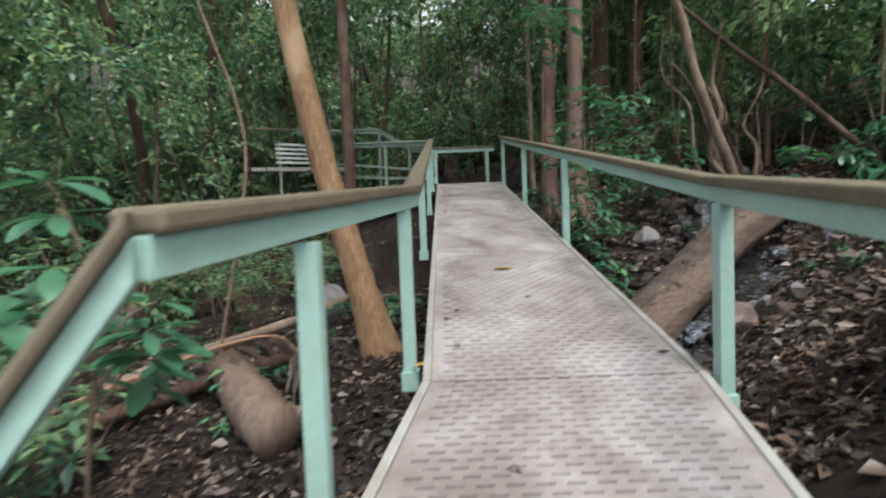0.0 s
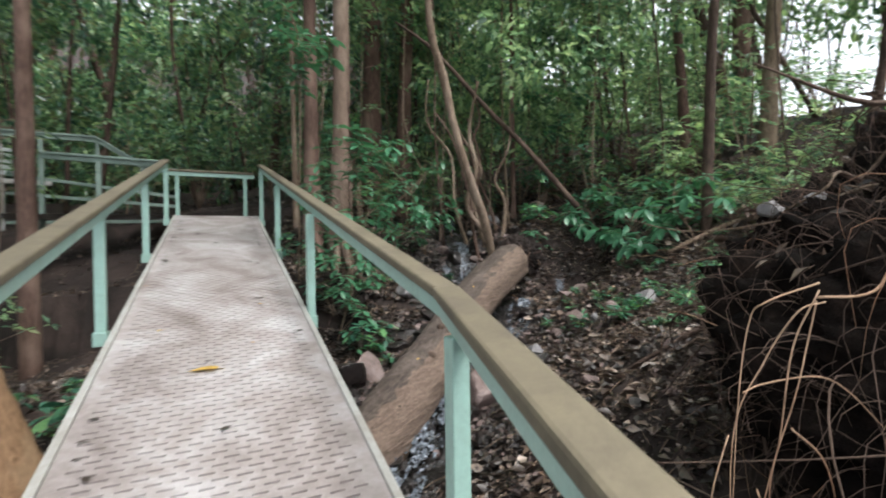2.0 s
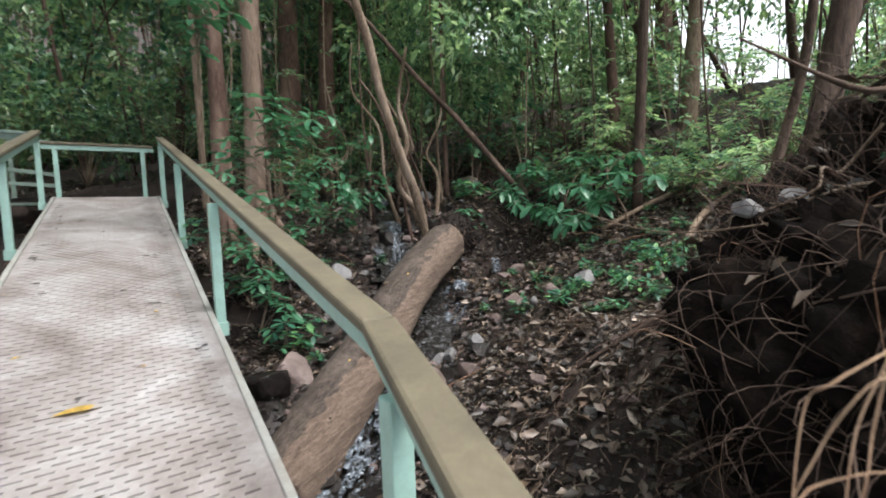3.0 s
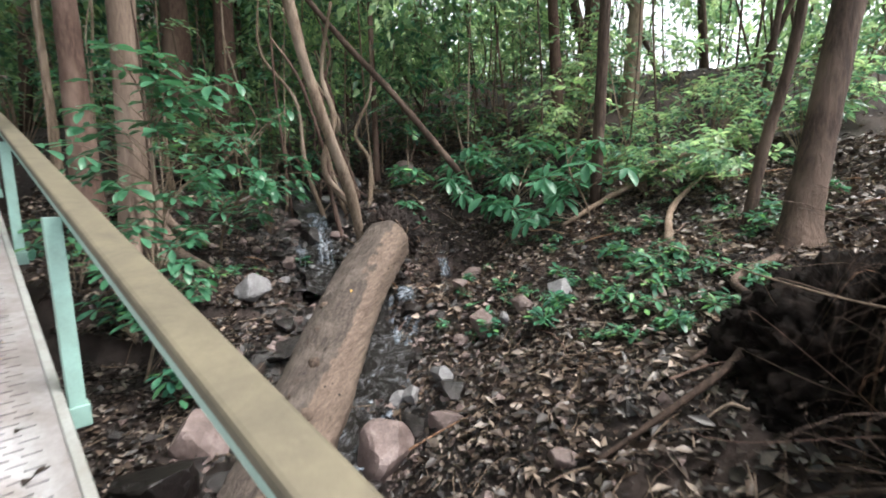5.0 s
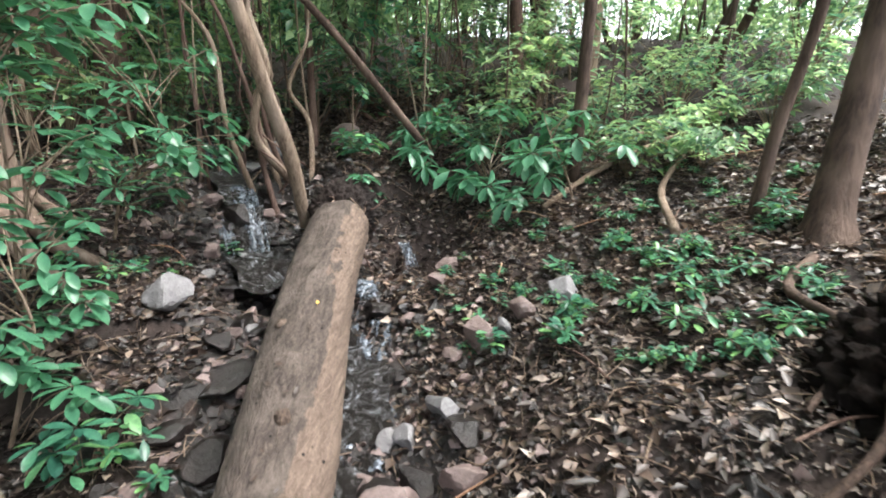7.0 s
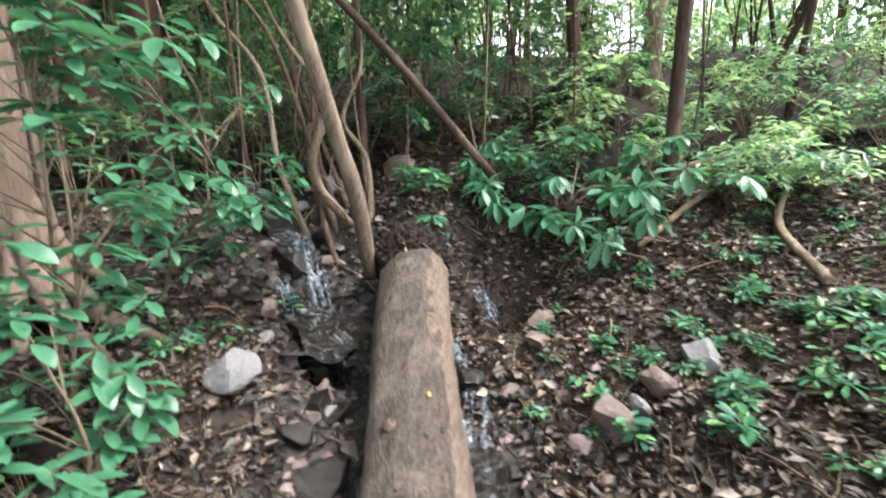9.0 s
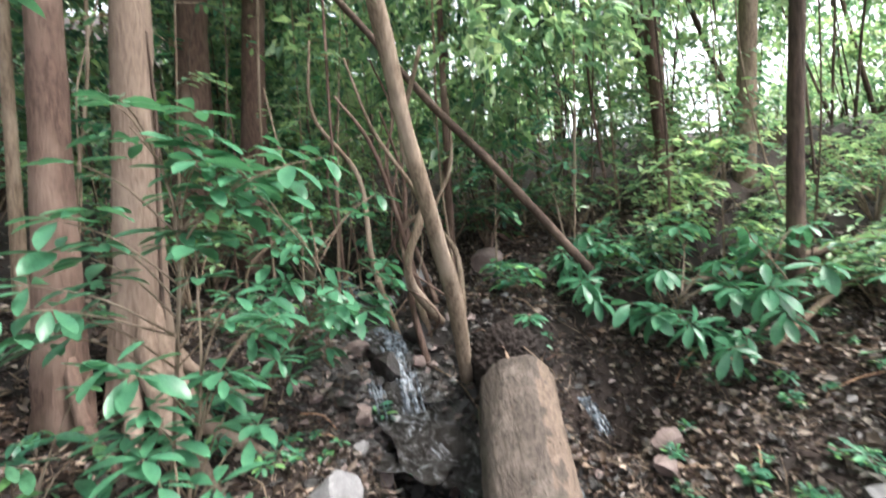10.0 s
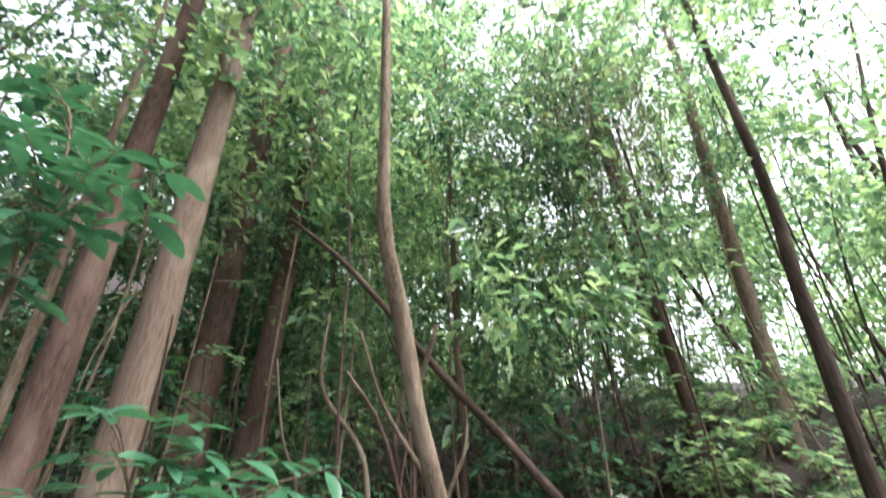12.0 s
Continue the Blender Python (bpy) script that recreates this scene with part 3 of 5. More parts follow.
# ---- fallen log ----
def log_relief(s, th):
    """Shallow flutes along the log, a few dents and a bulge where a limb broke off."""
    return 1 + 0.035 * np.sin(3 * th + 5 * s) + 0.022 * np.sin(7 * th - 9 * s) + 0.012 * np.sin(17 * th + 6 * s) + 0.03 * np.sin(11 * s + 2 * np.cos(th)) + 0.07 * np.exp(-((s - 0.42) / 0.05) ** 2) * np.maximum(np.cos(th - 0.8), 0)


fallen = empty("fallen_log", (1.5, 4.4, -0.1), "weathered fallen log with stripped pale side bridging the creek", "log")
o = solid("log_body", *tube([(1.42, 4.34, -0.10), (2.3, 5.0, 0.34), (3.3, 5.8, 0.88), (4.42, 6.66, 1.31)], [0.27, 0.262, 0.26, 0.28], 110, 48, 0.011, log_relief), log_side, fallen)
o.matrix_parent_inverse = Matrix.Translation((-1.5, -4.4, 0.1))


axis_pts = curve_points([(1.42, 4.34, -0.10), (2.3, 5.0, 0.34), (3.3, 5.8, 0.88), (4.42, 6.66, 1.31)], 70)
along = unit(axis_pts[-1] - axis_pts[0])
right = unit(np.cross(along, (0, 0, 1)))
for i in range(12):
    a = rng.uniform(0, 6.28)
    o3 = axis_pts[-1] + (right * math.cos(a) + np.cross(right, along) * math.sin(a)) * rng.uniform(0.1, 0.24)
    o = solid("splinter", *tube([o3 - along * 0.12, o3 + along * rng.uniform(0.03, 0.1), o3 + along * rng.uniform(0.1, 0.3) + rng.normal(0, 0.02, 3)], [0.04, 0.025, 0.004], 8, 5, 0.15), (log_wood, log_pale)[i % 2], fallen)
    o.matrix_parent_inverse = Matrix.Translation((-1.5, -4.4, 0.1))
for i in range(5):
    k = (14, 24, 31, 42, 55)[i]
    up = np.cross(right, along)
    p = axis_pts[k] + unit(up + right * (-0.3, 0.5, 0.1, -0.5, 0.4)[i]) * 0.235
    o = solid("knot", *tube([p - up * 0.02, p + up * 0.02, p + up * 0.035], [0.05, 0.04, 0.018], 6, 9, 0.15), log_wood, fallen)
    o.matrix_parent_inverse = Matrix.Translation((-1.5, -4.4, 0.1))
for i in range(46):
    k = int(rng.uniform(8, 68))
    up = np.cross(right, along)
    n3 = unit(up + right * rng.normal(0, 0.4))
    p = axis_pts[k] + n3 * (0.25 + 0.0006 * k)
    l = rng.uniform(0.02, 0.055)
    w = along * rng.normal() + right * rng.normal()
    v1, f1 = leaf_mesh(p[None], w[None], n3[None], [l], [l * 0.5], True, 0.0)
    tagged(solid("fallen_leaf", v1, f1, yellow_leaf if i % 23 == 0 else litter_mat), "small dead leaf lying on the log", "leaf", "leaves on the log")


# ---- foliage ----
def whorls(nodes, axes, per, l, droop=0.15):
    """Rosettes of leaves round the nodes, as bases, ways and lengths."""
    at, way, ln = [], [], []
    for p, ax in zip(nodes, axes):
        ax = unit(ax)
        u = unit(np.cross(ax, (0.3, 0.9, 0.1)))
        v = np.cross(ax, u)
        k = rng.integers(per[0], per[1] + 1)
        a0 = rng.uniform(0, 6.28)
        for i in range(k):
            a = a0 + i * 6.2832 / k + rng.normal(0, 0.2)
            d = u * math.cos(a) + v * math.sin(a) + ax * rng.uniform(0.0, 0.45) - np.array((0, 0, rng.uniform(0, 2 * droop)))
            at.append(p + unit(d) * 0.012)
            way.append(d)
            ln.append(l * rng.uniform(0.65, 1.25))
    return np.array(at), np.array(way), np.array(ln)


def shrub(label, x, y, h, spread, stems, nodes, per, l, mat, full=False, name="shrub", group="understorey shrubs"):
    z = gz(x, y)
    top = empty(name, (x, y, z), label, "shrub", group)
    inv = Matrix.Translation((-x, -y, -z))
    pts_, ax_ = [], []
    for i in range(stems):
        a = rng.uniform(0, 6.28)
        q = spread * math.sqrt(rng.uniform(0.05, 1))
        tip = np.array((x + math.cos(a) * q, y + math.sin(a) * q, z + h * rng.uniform(0.45, 1.05)))
        mid = np.array((x, y, z)) * 0.55 + tip * 0.45 + (0, 0, h * 0.14)
        line = [(x, y, z - 0.04), mid, tip]
        o = solid("stem", *tube(line, [0.004 * h + 0.003, 0.003 * h + 0.002, 0.002], 7, 5, 0.0), bark_grey, top)
        o.matrix_parent_inverse = inv
        c = curve_points(line, 20)
        for j in range(nodes):
            k = 19 if j == 0 else int(rng.uniform(7, 19))
            off = np.zeros(3) if j == 0 else rng.normal(0, 0.16, 3) * spread * (1, 1, 0.6)
            pts_.append(c[k] + off)
            ax_.append(unit(c[k] - c[k - 1]) * 0.6 + off * 2 + (0, 0, 0.7))
    at, way, ln = whorls(pts_, ax_, per, l)
    o = solid("foliage", *leaf_mesh(at, way, rng.normal(0, 0.25, at.shape) + (0, 0, 1), ln, ln * rng.uniform(0.34, 0.44, len(ln)), full, 0.12), mat, top)
    o.matrix_parent_inverse = inv
    tagged(o, kind="stuff")
    return top


def sapling(label, foot, tips, l, droop=0.15):
    """A sapling whose every broad leaf is a part."""
    top = empty("sapling", foot, label, "sapling", "broad-leaved saplings")
    inv = Matrix.Translation(-Vector(foot))
    foot = np.array(foot, float)
    data = []
    for i in range(5):
        w = 0.29 + 0.035 * i
        v, f = leaf_mesh(np.zeros((1, 3)), np.array([[1.0, 0, 0]]), np.array([[0, 0, 1.0]]), [1.0], [w], True, 0.08 + 0.06 * i)
        data.append(mesh("leaf", v, f, leaf_near))
    tips = [np.array(t, float) for t in tips]
    tips += [t + rng.normal(0, 0.15, 3) for t in tips]
    crown = np.mean(tips, 0)
    spine = curve_points([foot - (0, 0, 0.04), foot * 0.6 + crown * 0.4 + rng.normal(0, 0.04, 3), crown, np.array(max(tips, key=lambda t: t[2]))], 40)
    o = solid("main_stem", *tube(spine[::6], [0.014, 0.012, 0.009, 0.004], 24, 7, 0.04), bark_grey, top)
    o.matrix_parent_inverse = inv
    for t in tips:
        k = np.argmin(np.linalg.norm((spine - t) * (1, 1, 1.6) + (0, 0, 0.5), axis=1))
        o = solid("stem", *tube([spine[k], spine[k] * 0.45 + t * 0.55 + (0, 0, 0.05), t], [0.006, 0.005, 0.003], 9, 5, 0.0), bark_grey, top)
        o.matrix_parent_inverse = inv
        at, way, ln = whorls([t, t * 0.93 + foot * 0.07 + rng.normal(0, 0.03, 3)], [(t - foot) * (0.5, 0.5, 0.3) + (0, 0, 0.4)] * 2, (4, 7), l, 0.05 + droop)
        for p, d, q in zip(at, way, ln):
            o = new("leaf", data[rng.integers(0, 5)])
            o.parent = top
            o.matrix_parent_inverse = inv
            d = unit(d)
            side = unit(np.cross((0, 0, 1), d) + rng.normal(0, 0.2, 3))
            up = np.cross(d, side)
            m = Matrix([[*c, 0] for c in (d, side, up)] + [[0, 0, 0, 1]]).transposed()
            o.matrix_basis = Matrix.Translation(p) @ m @ Matrix.Diagonal((q, q, q, 1))
    return top


sapling("sapling with broad glossy leaves beside the pale trunk", (2.2, 7.45, gz(2.2, 7.45)), [(1.65, 6.99, 2.36), (1.9, 7.06, 2.52), (2.35, 6.94, 3.01), (2.68, 6.89, 2.99), (1.99, 7.15, 3.16), (2.22, 6.98, 2.84), (2.49, 6.88, 2.88), (1.75, 6.98, 2.61), (2.62, 6.73, 2.87), (1.8, 7.1, 2.2), (2.56, 7.16, 2.29), (2.4, 7.11, 2.57)], 0.18)
sapling("tall sapling with dark drooping leaves beside the ramp", (1.55, 7.5, gz(1.55, 7.5)), [(1.44, 6.95, 4.05), (1.6, 7.05, 4.16), (1.77, 7.12, 4.21), (1.4, 7.32, 4.67), (1.5, 7.15, 3.8), (1.62, 7.35, 4.4)], 0.2)
sapling("young sapling with fresh green leaves by the ramp", (1.85, 6.6, gz(1.85, 6.6)), [(1.72, 6.3, 1.45), (1.84, 6.21, 1.24), (1.9, 6.6, 1.7), (2.18, 6.55, 1.08), (2.4, 6.79, 1.11), (1.95, 6.4, 0.95), (2.1, 6.3, 0.8)], 0.16)
sapling("fresh green sapling between the pale trunk and the waterfall", (3.05, 8.1, gz(3.05, 8.1)), [(2.99, 7.32, 2.49), (3.2, 7.32, 2.01), (3.75, 7.4, 2.32), (3.67, 7.55, 2.81), (3.85, 7.65, 1.95), (3.35, 7.5, 2.3), (3.5, 7.5, 2.05), (3.0, 7.6, 2.2), (2.75, 7.45, 2.1), (2.64, 7.2, 2.81), (3.3, 7.7, 2.7), (2.9, 7.5, 1.75), (3.4, 7.7, 1.7)], 0.17)
sapling("broad-leaved plant below the bend of the handrail", (-1.55, 2.3, gz(-1.55, 2.3)), [(-1.35, 1.9, 1.12), (-1.15, 2.1, 0.85), (-1.5, 1.8, 0.95), (-1.3, 2.3, 0.6)], 0.2)

sapling("fresh green sapling in front of the buttressed trunk", (2.15, 7.0, gz(2.15, 7.0)), [(2.0, 6.75, 1.75), (2.3, 6.8, 1.9), (2.15, 6.6, 1.5), (2.45, 6.85, 1.6), (1.85, 6.7, 2.05), (2.55, 6.95, 2.1), (2.3, 6.7, 2.25), (1.95, 6.9, 1.35)], 0.17)
CREEK_SHRUB = "leafy green shrub growing on the creek bank"
for x, y, h, q, st in ((2.05, 6.2, 0.4, 0.35, 6), (3.75, 8.2, 0.75, 0.45, 7), (2.56, 8.2, 0.3, 0.3, 5), (3.3, 8.5, 0.5, 0.4, 6), (1.9, 6.95, 0.4, 0.3, 5), (-0.55, 5.6, 0.35, 0.3, 5), (-1.6, 4.0, 0.4, 0.35, 5), (-1.1, 5.9, 0.35, 0.3, 5), (1.62, 7.6, 0.8, 0.4, 7), (3.0, 9.3, 1.4, 0.7, 9)):
    shrub(CREEK_SHRUB, x, y, h, q, st, 2, (5, 7), 0.13, leaf_near, True)
BANK_SHRUB = "dense dark green undergrowth shrub on the bank"
SPRAY = "airy sapling with sprays of large drooping leaves over the hollow"
sapling(SPRAY, (6.35, 6.0, gz(6.35, 6.0)), [(5.92, 6.07, 1.73), (5.67, 5.75, 1.66), (6.28, 5.69, 2.14), (6.51, 6.07, 2.5), (6.09, 5.48, 1.94), (5.8, 6.3, 1.8), (6.1, 6.1, 2.1)], 0.23, 0.4)
sapling(SPRAY, (6.25, 5.0, gz(6.25, 5.0)), [(5.71, 5.11, 1.82), (6.48, 5.03, 2.45), (6.45, 5.34, 2.3), (5.6, 5.35, 1.62), (5.9, 4.9, 2.15), (6.1, 5.2, 2.0)], 0.22, 0.4)
sapling(SPRAY, (6.3, 6.9, gz(6.3, 6.9)), [(5.89, 6.8, 2.03), (6.43, 6.6, 2.34), (5.7, 6.6, 1.85), (6.2, 6.9, 2.5), (6.0, 7.1, 2.3)], 0.21, 0.4)
sapling("small plant with dark drooping leaves beside the log end", (5.1, 7.0, gz(5.1, 7.0)), [(5.17, 7.2, 1.6), (5.0, 6.85, 1.62), (5.3, 7.1, 1.7)], 0.15, 0.35)
for x, y, h, q in ((6.6, 6.2, 1.0, 0.8), (5.35, 7.35, 0.3, 0.3), (6.2, 7.0, 0.6, 0.6), (6.9, 5.3, 0.5, 0.5)):
    shrub("spreading shrub with large green leaves over the hollow", x, y, h, q, 8, 2, (4, 6), 0.165, leaf_near, True)
for x, y, h, q in ((7.0, 6.5, 0.9, 0.8), (7.1, 7.5, 1.0, 0.9), (6.5, 8.5, 0.8, 0.7), (5.7, 9.6, 0.9, 0.7), (7.6, 5.4, 1.1, 0.8), (4.6, 9.9, 1.5, 0.8), (3.4, 9.9, 1.3, 0.8), (7.4, 9.3, 1.8, 1.1),
                   (8.6, 8.2, 1.8, 1.1), (2.6, 10.4, 1.5, 0.9), (1.7, 12.0, 1.8, 1.0), (9.4, 4.6, 1.3, 1.0), (8.4, 3.3, 1.1, 0.8), (8.2, 6.3, 1.5, 1.0), (9.8, 7.2, 1.8, 1.1), (-2.6, 9.8, 1.6, 1.0), (-3.4, 7.6, 1.7, 1.0), (-4.2, 5.6, 1.8, 1.0), (0.2, 12.6, 1.7, 1.0), (7.9, 2.0, 1.3, 0.9), (10.2, 3.0, 1.6, 1.1), (6.9, 4.6, 0.6, 0.5), (-2.6, 6.6, 1.3, 0.9), (-3.6, 4.4, 1.2, 0.9), (-2.2, 8.4, 1.4, 0.8), (-3.9, 9.0, 1.8, 1.0), (-5.0, 7.4, 2.0, 1.2), (-5.4, 10.4, 2.2, 1.2), (-1.0, 13.4, 1.9, 1.0), (-2.4, 2.8, 0.9, 0.6), (-4.6, 3.0, 1.6, 1.0)):
    shrub(BANK_SHRUB, x, y, h, q, 16, 5, (4, 6), 0.135, leaf_mid)

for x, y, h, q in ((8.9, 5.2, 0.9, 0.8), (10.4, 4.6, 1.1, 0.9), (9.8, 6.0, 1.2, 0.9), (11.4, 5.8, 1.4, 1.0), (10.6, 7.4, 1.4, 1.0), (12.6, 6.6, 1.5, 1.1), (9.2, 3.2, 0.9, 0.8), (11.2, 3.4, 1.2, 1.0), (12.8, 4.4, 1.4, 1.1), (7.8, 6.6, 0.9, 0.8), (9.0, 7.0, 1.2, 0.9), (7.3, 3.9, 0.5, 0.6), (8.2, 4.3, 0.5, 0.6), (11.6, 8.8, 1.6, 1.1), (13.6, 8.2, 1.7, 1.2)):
    shrub("green shrub in the clearing, light painted into its pale leaves", x, y, h, q, 12, 5, (4, 6), 0.15, leaf_lit)

# seedlings on the forest floor
kinds = []
for i in range(4):
    kinds.append(shrub("small green seedling among fallen leaves", 20 + i, 30, 0.16, 0.13, 3, 2, (4, 6), 0.075 + 0.012 * i, leaf_near, True, "seedling", "seedlings"))
for i in range(185):
    x, y = (4.0 + 4.8 * rng.uniform(0, 1) ** 1.3, rng.uniform(2.8, 5.9)) if i < 62 or i > 110 else (rng.uniform(1.7, 4.2), rng.uniform(5.8, 9.5)) if i < 92 else (rng.uniform(-3, -0.4), rng.uniform(2.5, 7))
    if 0.25 < ((x - 3.9) ** 2 + (y - 6.5) ** 2) ** 0.5 < 0.7:
        continue
    if 2.4 < x < 3.7 and 5.5 < y < 7.3:
        continue
    q = 0.45 + 0.6 * rng.uniform(0, 1) ** 1.5
    copy_thing(kinds[i % 4], pose(x, y, gz(x, y), rz=rng.uniform(0, 360)) @ Matrix.Diagonal((q, q, q, 1)))
for kd in kinds:
    x, y = rng.uniform(4, 6), rng.uniform(3.6, 4.4)
    kd.location = (x, y, gz(x, y))

# ---- hanging vines and thin stems ----
for i in range(30):
    a, r = rng.uniform(0.12, 1.5), rng.uniform(5.4, 9)
    x, y = 1.3 + math.sin(a) * r, 4.4 + math.cos(a) * r * 0.9
    z, h = gz(x, y), rng.uniform(3.5, 8)
    w = np.cumsum(rng.normal(0, 0.09, (4, 2)), 0) + rng.normal(0, 0.12, 2)
    r0 = rng.uniform(0.006, 0.02)
    stem("thin woody vine rising through the undergrowth", [(x, y, z - 0.1), (x + w[0, 0], y + w[0, 1], z + h * 0.25), (x + w[1, 0], y + w[1, 1], z + h * 0.5), (x + w[2, 0], y + w[2, 1], z + h * 0.75), (x + w[3, 0], y + w[3, 1], z + h)],
         [r0 * 1.3, r0, r0, r0, r0 * 0.7], (bark_grey, bark_dark, bark_red)[i % 3])
# tangle of thick stems behind the log
for i, (x0, y0, x1, y1, h) in enumerate(((4.55, 7.75, 4.0, 8.3, 2.6), (4.75, 7.9, 4.35, 8.6, 2.9), (5.0, 8.1, 4.8, 8.6, 2.3), (4.9, 7.6, 5.5, 8.2, 2.5), (5.2, 8.2, 5.1, 9.1, 3.0), (4.6, 8.2, 4.2, 9.0, 3.2))):
    z = gz(x0, y0)
    w = rng.normal(0, 0.13, (3, 3))
    stem("crooked brown stem sprouting from the upper bank", [(x0, y0, z - 0.08), np.array((x0 * 0.75 + x1 * 0.25, y0 * 0.75 + y1 * 0.25, z + h * 0.22)) + w[0], np.array((x0 * 0.5 + x1 * 0.5, y0 * 0.5 + y1 * 0.5, z + h * 0.5)) + w[1], np.array((x0 * 0.3 + x1 * 0.7, y0 * 0.3 + y1 * 0.7, z + h * 0.75)) + w[2], (x1, y1, z + h)], [0.035, 0.03, 0.025, 0.02, 0.012], (bark_red, bark_grey)[i % 2])

def spray_tree(label, x, y, h, limbs, l, mat, reach=0.8):
    """A slim understorey tree: arching limbs in tiers, each with two ranks of leaves lying nearly flat."""
    z = gz(x, y)
    top = empty("understorey_tree", (x, y, z), label, "small tree", "understorey trees")
    inv = Matrix.Translation((-x, -y, -z))
    lean = rng.normal(0, 0.16 * h ** 0.5, 2)
    trunk = curve_points([(x, y, z - 0.06), (x + lean[0] * 0.3 + rng.normal(0, 0.05), y + lean[1] * 0.3, z + h * 0.4), (x + lean[0], y + lean[1], z + h)], 30)
    o = solid("trunk", *tube(trunk[::5], [0.012 + 0.003 * h, 0.010, 0.004], 18, 6, 0.05), bark_grey, top)
    o.matrix_parent_inverse = inv
    at, way, ups, ln = [], [], [], []
    for i in range(limbs):
        p = trunk[int(29 - 19 * (i / limbs) * rng.uniform(0.8, 1.0))]
        a, q = i * 2.4 + rng.uniform(-0.5, 0.5), reach * rng.uniform(0.6, 1.2)
        d = np.array((math.cos(a), math.sin(a), 0))
        line = curve_points([p, p + d * q * 0.5 + (0, 0, 0.16 * q), p + d * q + (0, 0, -0.12 * q)], 16)
        o = solid("limb", *tube(line[::5], [0.006, 0.005, 0.002], 8, 5, 0.0), bark_grey, top)
        o.matrix_parent_inverse = inv
        side = np.cross(d, (0, 0, 1.0))
        roll = rng.normal(0, 0.3)
        for j in range(3, 16):
            for sd in (-1, 1):
                if rng.uniform() < 0.14:
                    continue
                at.append(line[j] + rng.normal(0, 0.012, 3))
                way.append(side * sd * rng.uniform(0.7, 1.1) + d * rng.uniform(0.4, 0.9) + np.array((0, 0, -0.18 + roll * sd + rng.normal(0, 0.14))))
                ups.append(np.array((0, 0, 1.0)) + rng.normal(0, 0.22, 3))
                ln.append(l * rng.uniform(0.6, 1.2) * (1.05 - 0.02 * j))
        at.append(line[-1])
        way.append(d + np.array((0, 0, -0.3)))
        ups.append(np.array((0, 0, 1.0)))
        ln.append(l)
    ln = np.array(ln)
    o = solid("foliage", *leaf_mesh(np.array(at), np.array(way), np.array(ups), ln, ln * rng.uniform(0.34, 0.46, len(ln)), True, 0.14), mat, top)
    o.matrix_parent_inverse = inv
    tagged(o, kind="stuff")
    return top


for x, y, h, n, l, q in ((4.2, 9.4, 2.3, 8, 0.15, 0.7), (5.9, 7.9, 1.7, 9, 0.17, 0.75), (6.7, 7.4, 2.1, 9, 0.17, 0.8), (6.1, 8.8, 2.6, 9, 0.16, 0.8), (7.2, 8.3, 2.4, 9, 0.16, 0.9), (5.2, 9.6, 2.2, 8, 0.15, 0.7), (7.9, 7.2, 2.0, 9, 0.17, 0.9), (8.6, 6.2, 1.6, 8, 0.17, 0.9), (3.2, 10.2, 2.8, 9, 0.15, 0.8),
                       (2.5, 9.6, 1.9, 8, 0.15, 0.7), (6.6, 10.0, 3.0, 10, 0.15, 0.9), (8.2, 9.0, 2.8, 10, 0.16, 0.9), (4.7, 11.2, 3.2, 10, 0.15, 0.9), (9.3, 7.8, 2.4, 9, 0.17, 0.9), (7.6, 5.9, 1.5, 8, 0.18, 0.8), (9.9, 6.6, 2.2, 9, 0.17, 1.0), (2.0, 11.0, 2.6, 9, 0.15, 0.8), (5.6, 10.6, 3.6, 10, 0.15, 0.9)):
    # Trees further right get the leaf copy with light in its colour.
    spray_tree("slim understorey tree with tiers of glossy green leaves", x, y, h, n, l, leaf_lit if x > 7 else leaf_near, q)
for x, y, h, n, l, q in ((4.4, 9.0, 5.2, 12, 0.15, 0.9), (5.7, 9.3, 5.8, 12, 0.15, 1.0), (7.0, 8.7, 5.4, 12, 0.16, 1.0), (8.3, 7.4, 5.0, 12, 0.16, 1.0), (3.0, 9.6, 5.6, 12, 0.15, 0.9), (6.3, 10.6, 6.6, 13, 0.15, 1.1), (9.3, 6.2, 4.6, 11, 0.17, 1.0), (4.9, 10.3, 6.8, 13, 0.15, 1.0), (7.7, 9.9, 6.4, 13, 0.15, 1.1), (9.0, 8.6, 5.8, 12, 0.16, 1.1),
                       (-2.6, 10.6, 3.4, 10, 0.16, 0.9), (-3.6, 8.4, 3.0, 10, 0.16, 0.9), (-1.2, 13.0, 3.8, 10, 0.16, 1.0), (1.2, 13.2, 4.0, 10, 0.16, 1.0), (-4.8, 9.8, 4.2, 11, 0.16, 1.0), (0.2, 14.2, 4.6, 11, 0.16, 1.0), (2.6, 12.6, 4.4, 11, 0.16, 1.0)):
    spray_tree("tall slim understorey tree with tiers of green leaves", x, y, h, n, l, leaf_lit if x > 6 else leaf_mid, q)
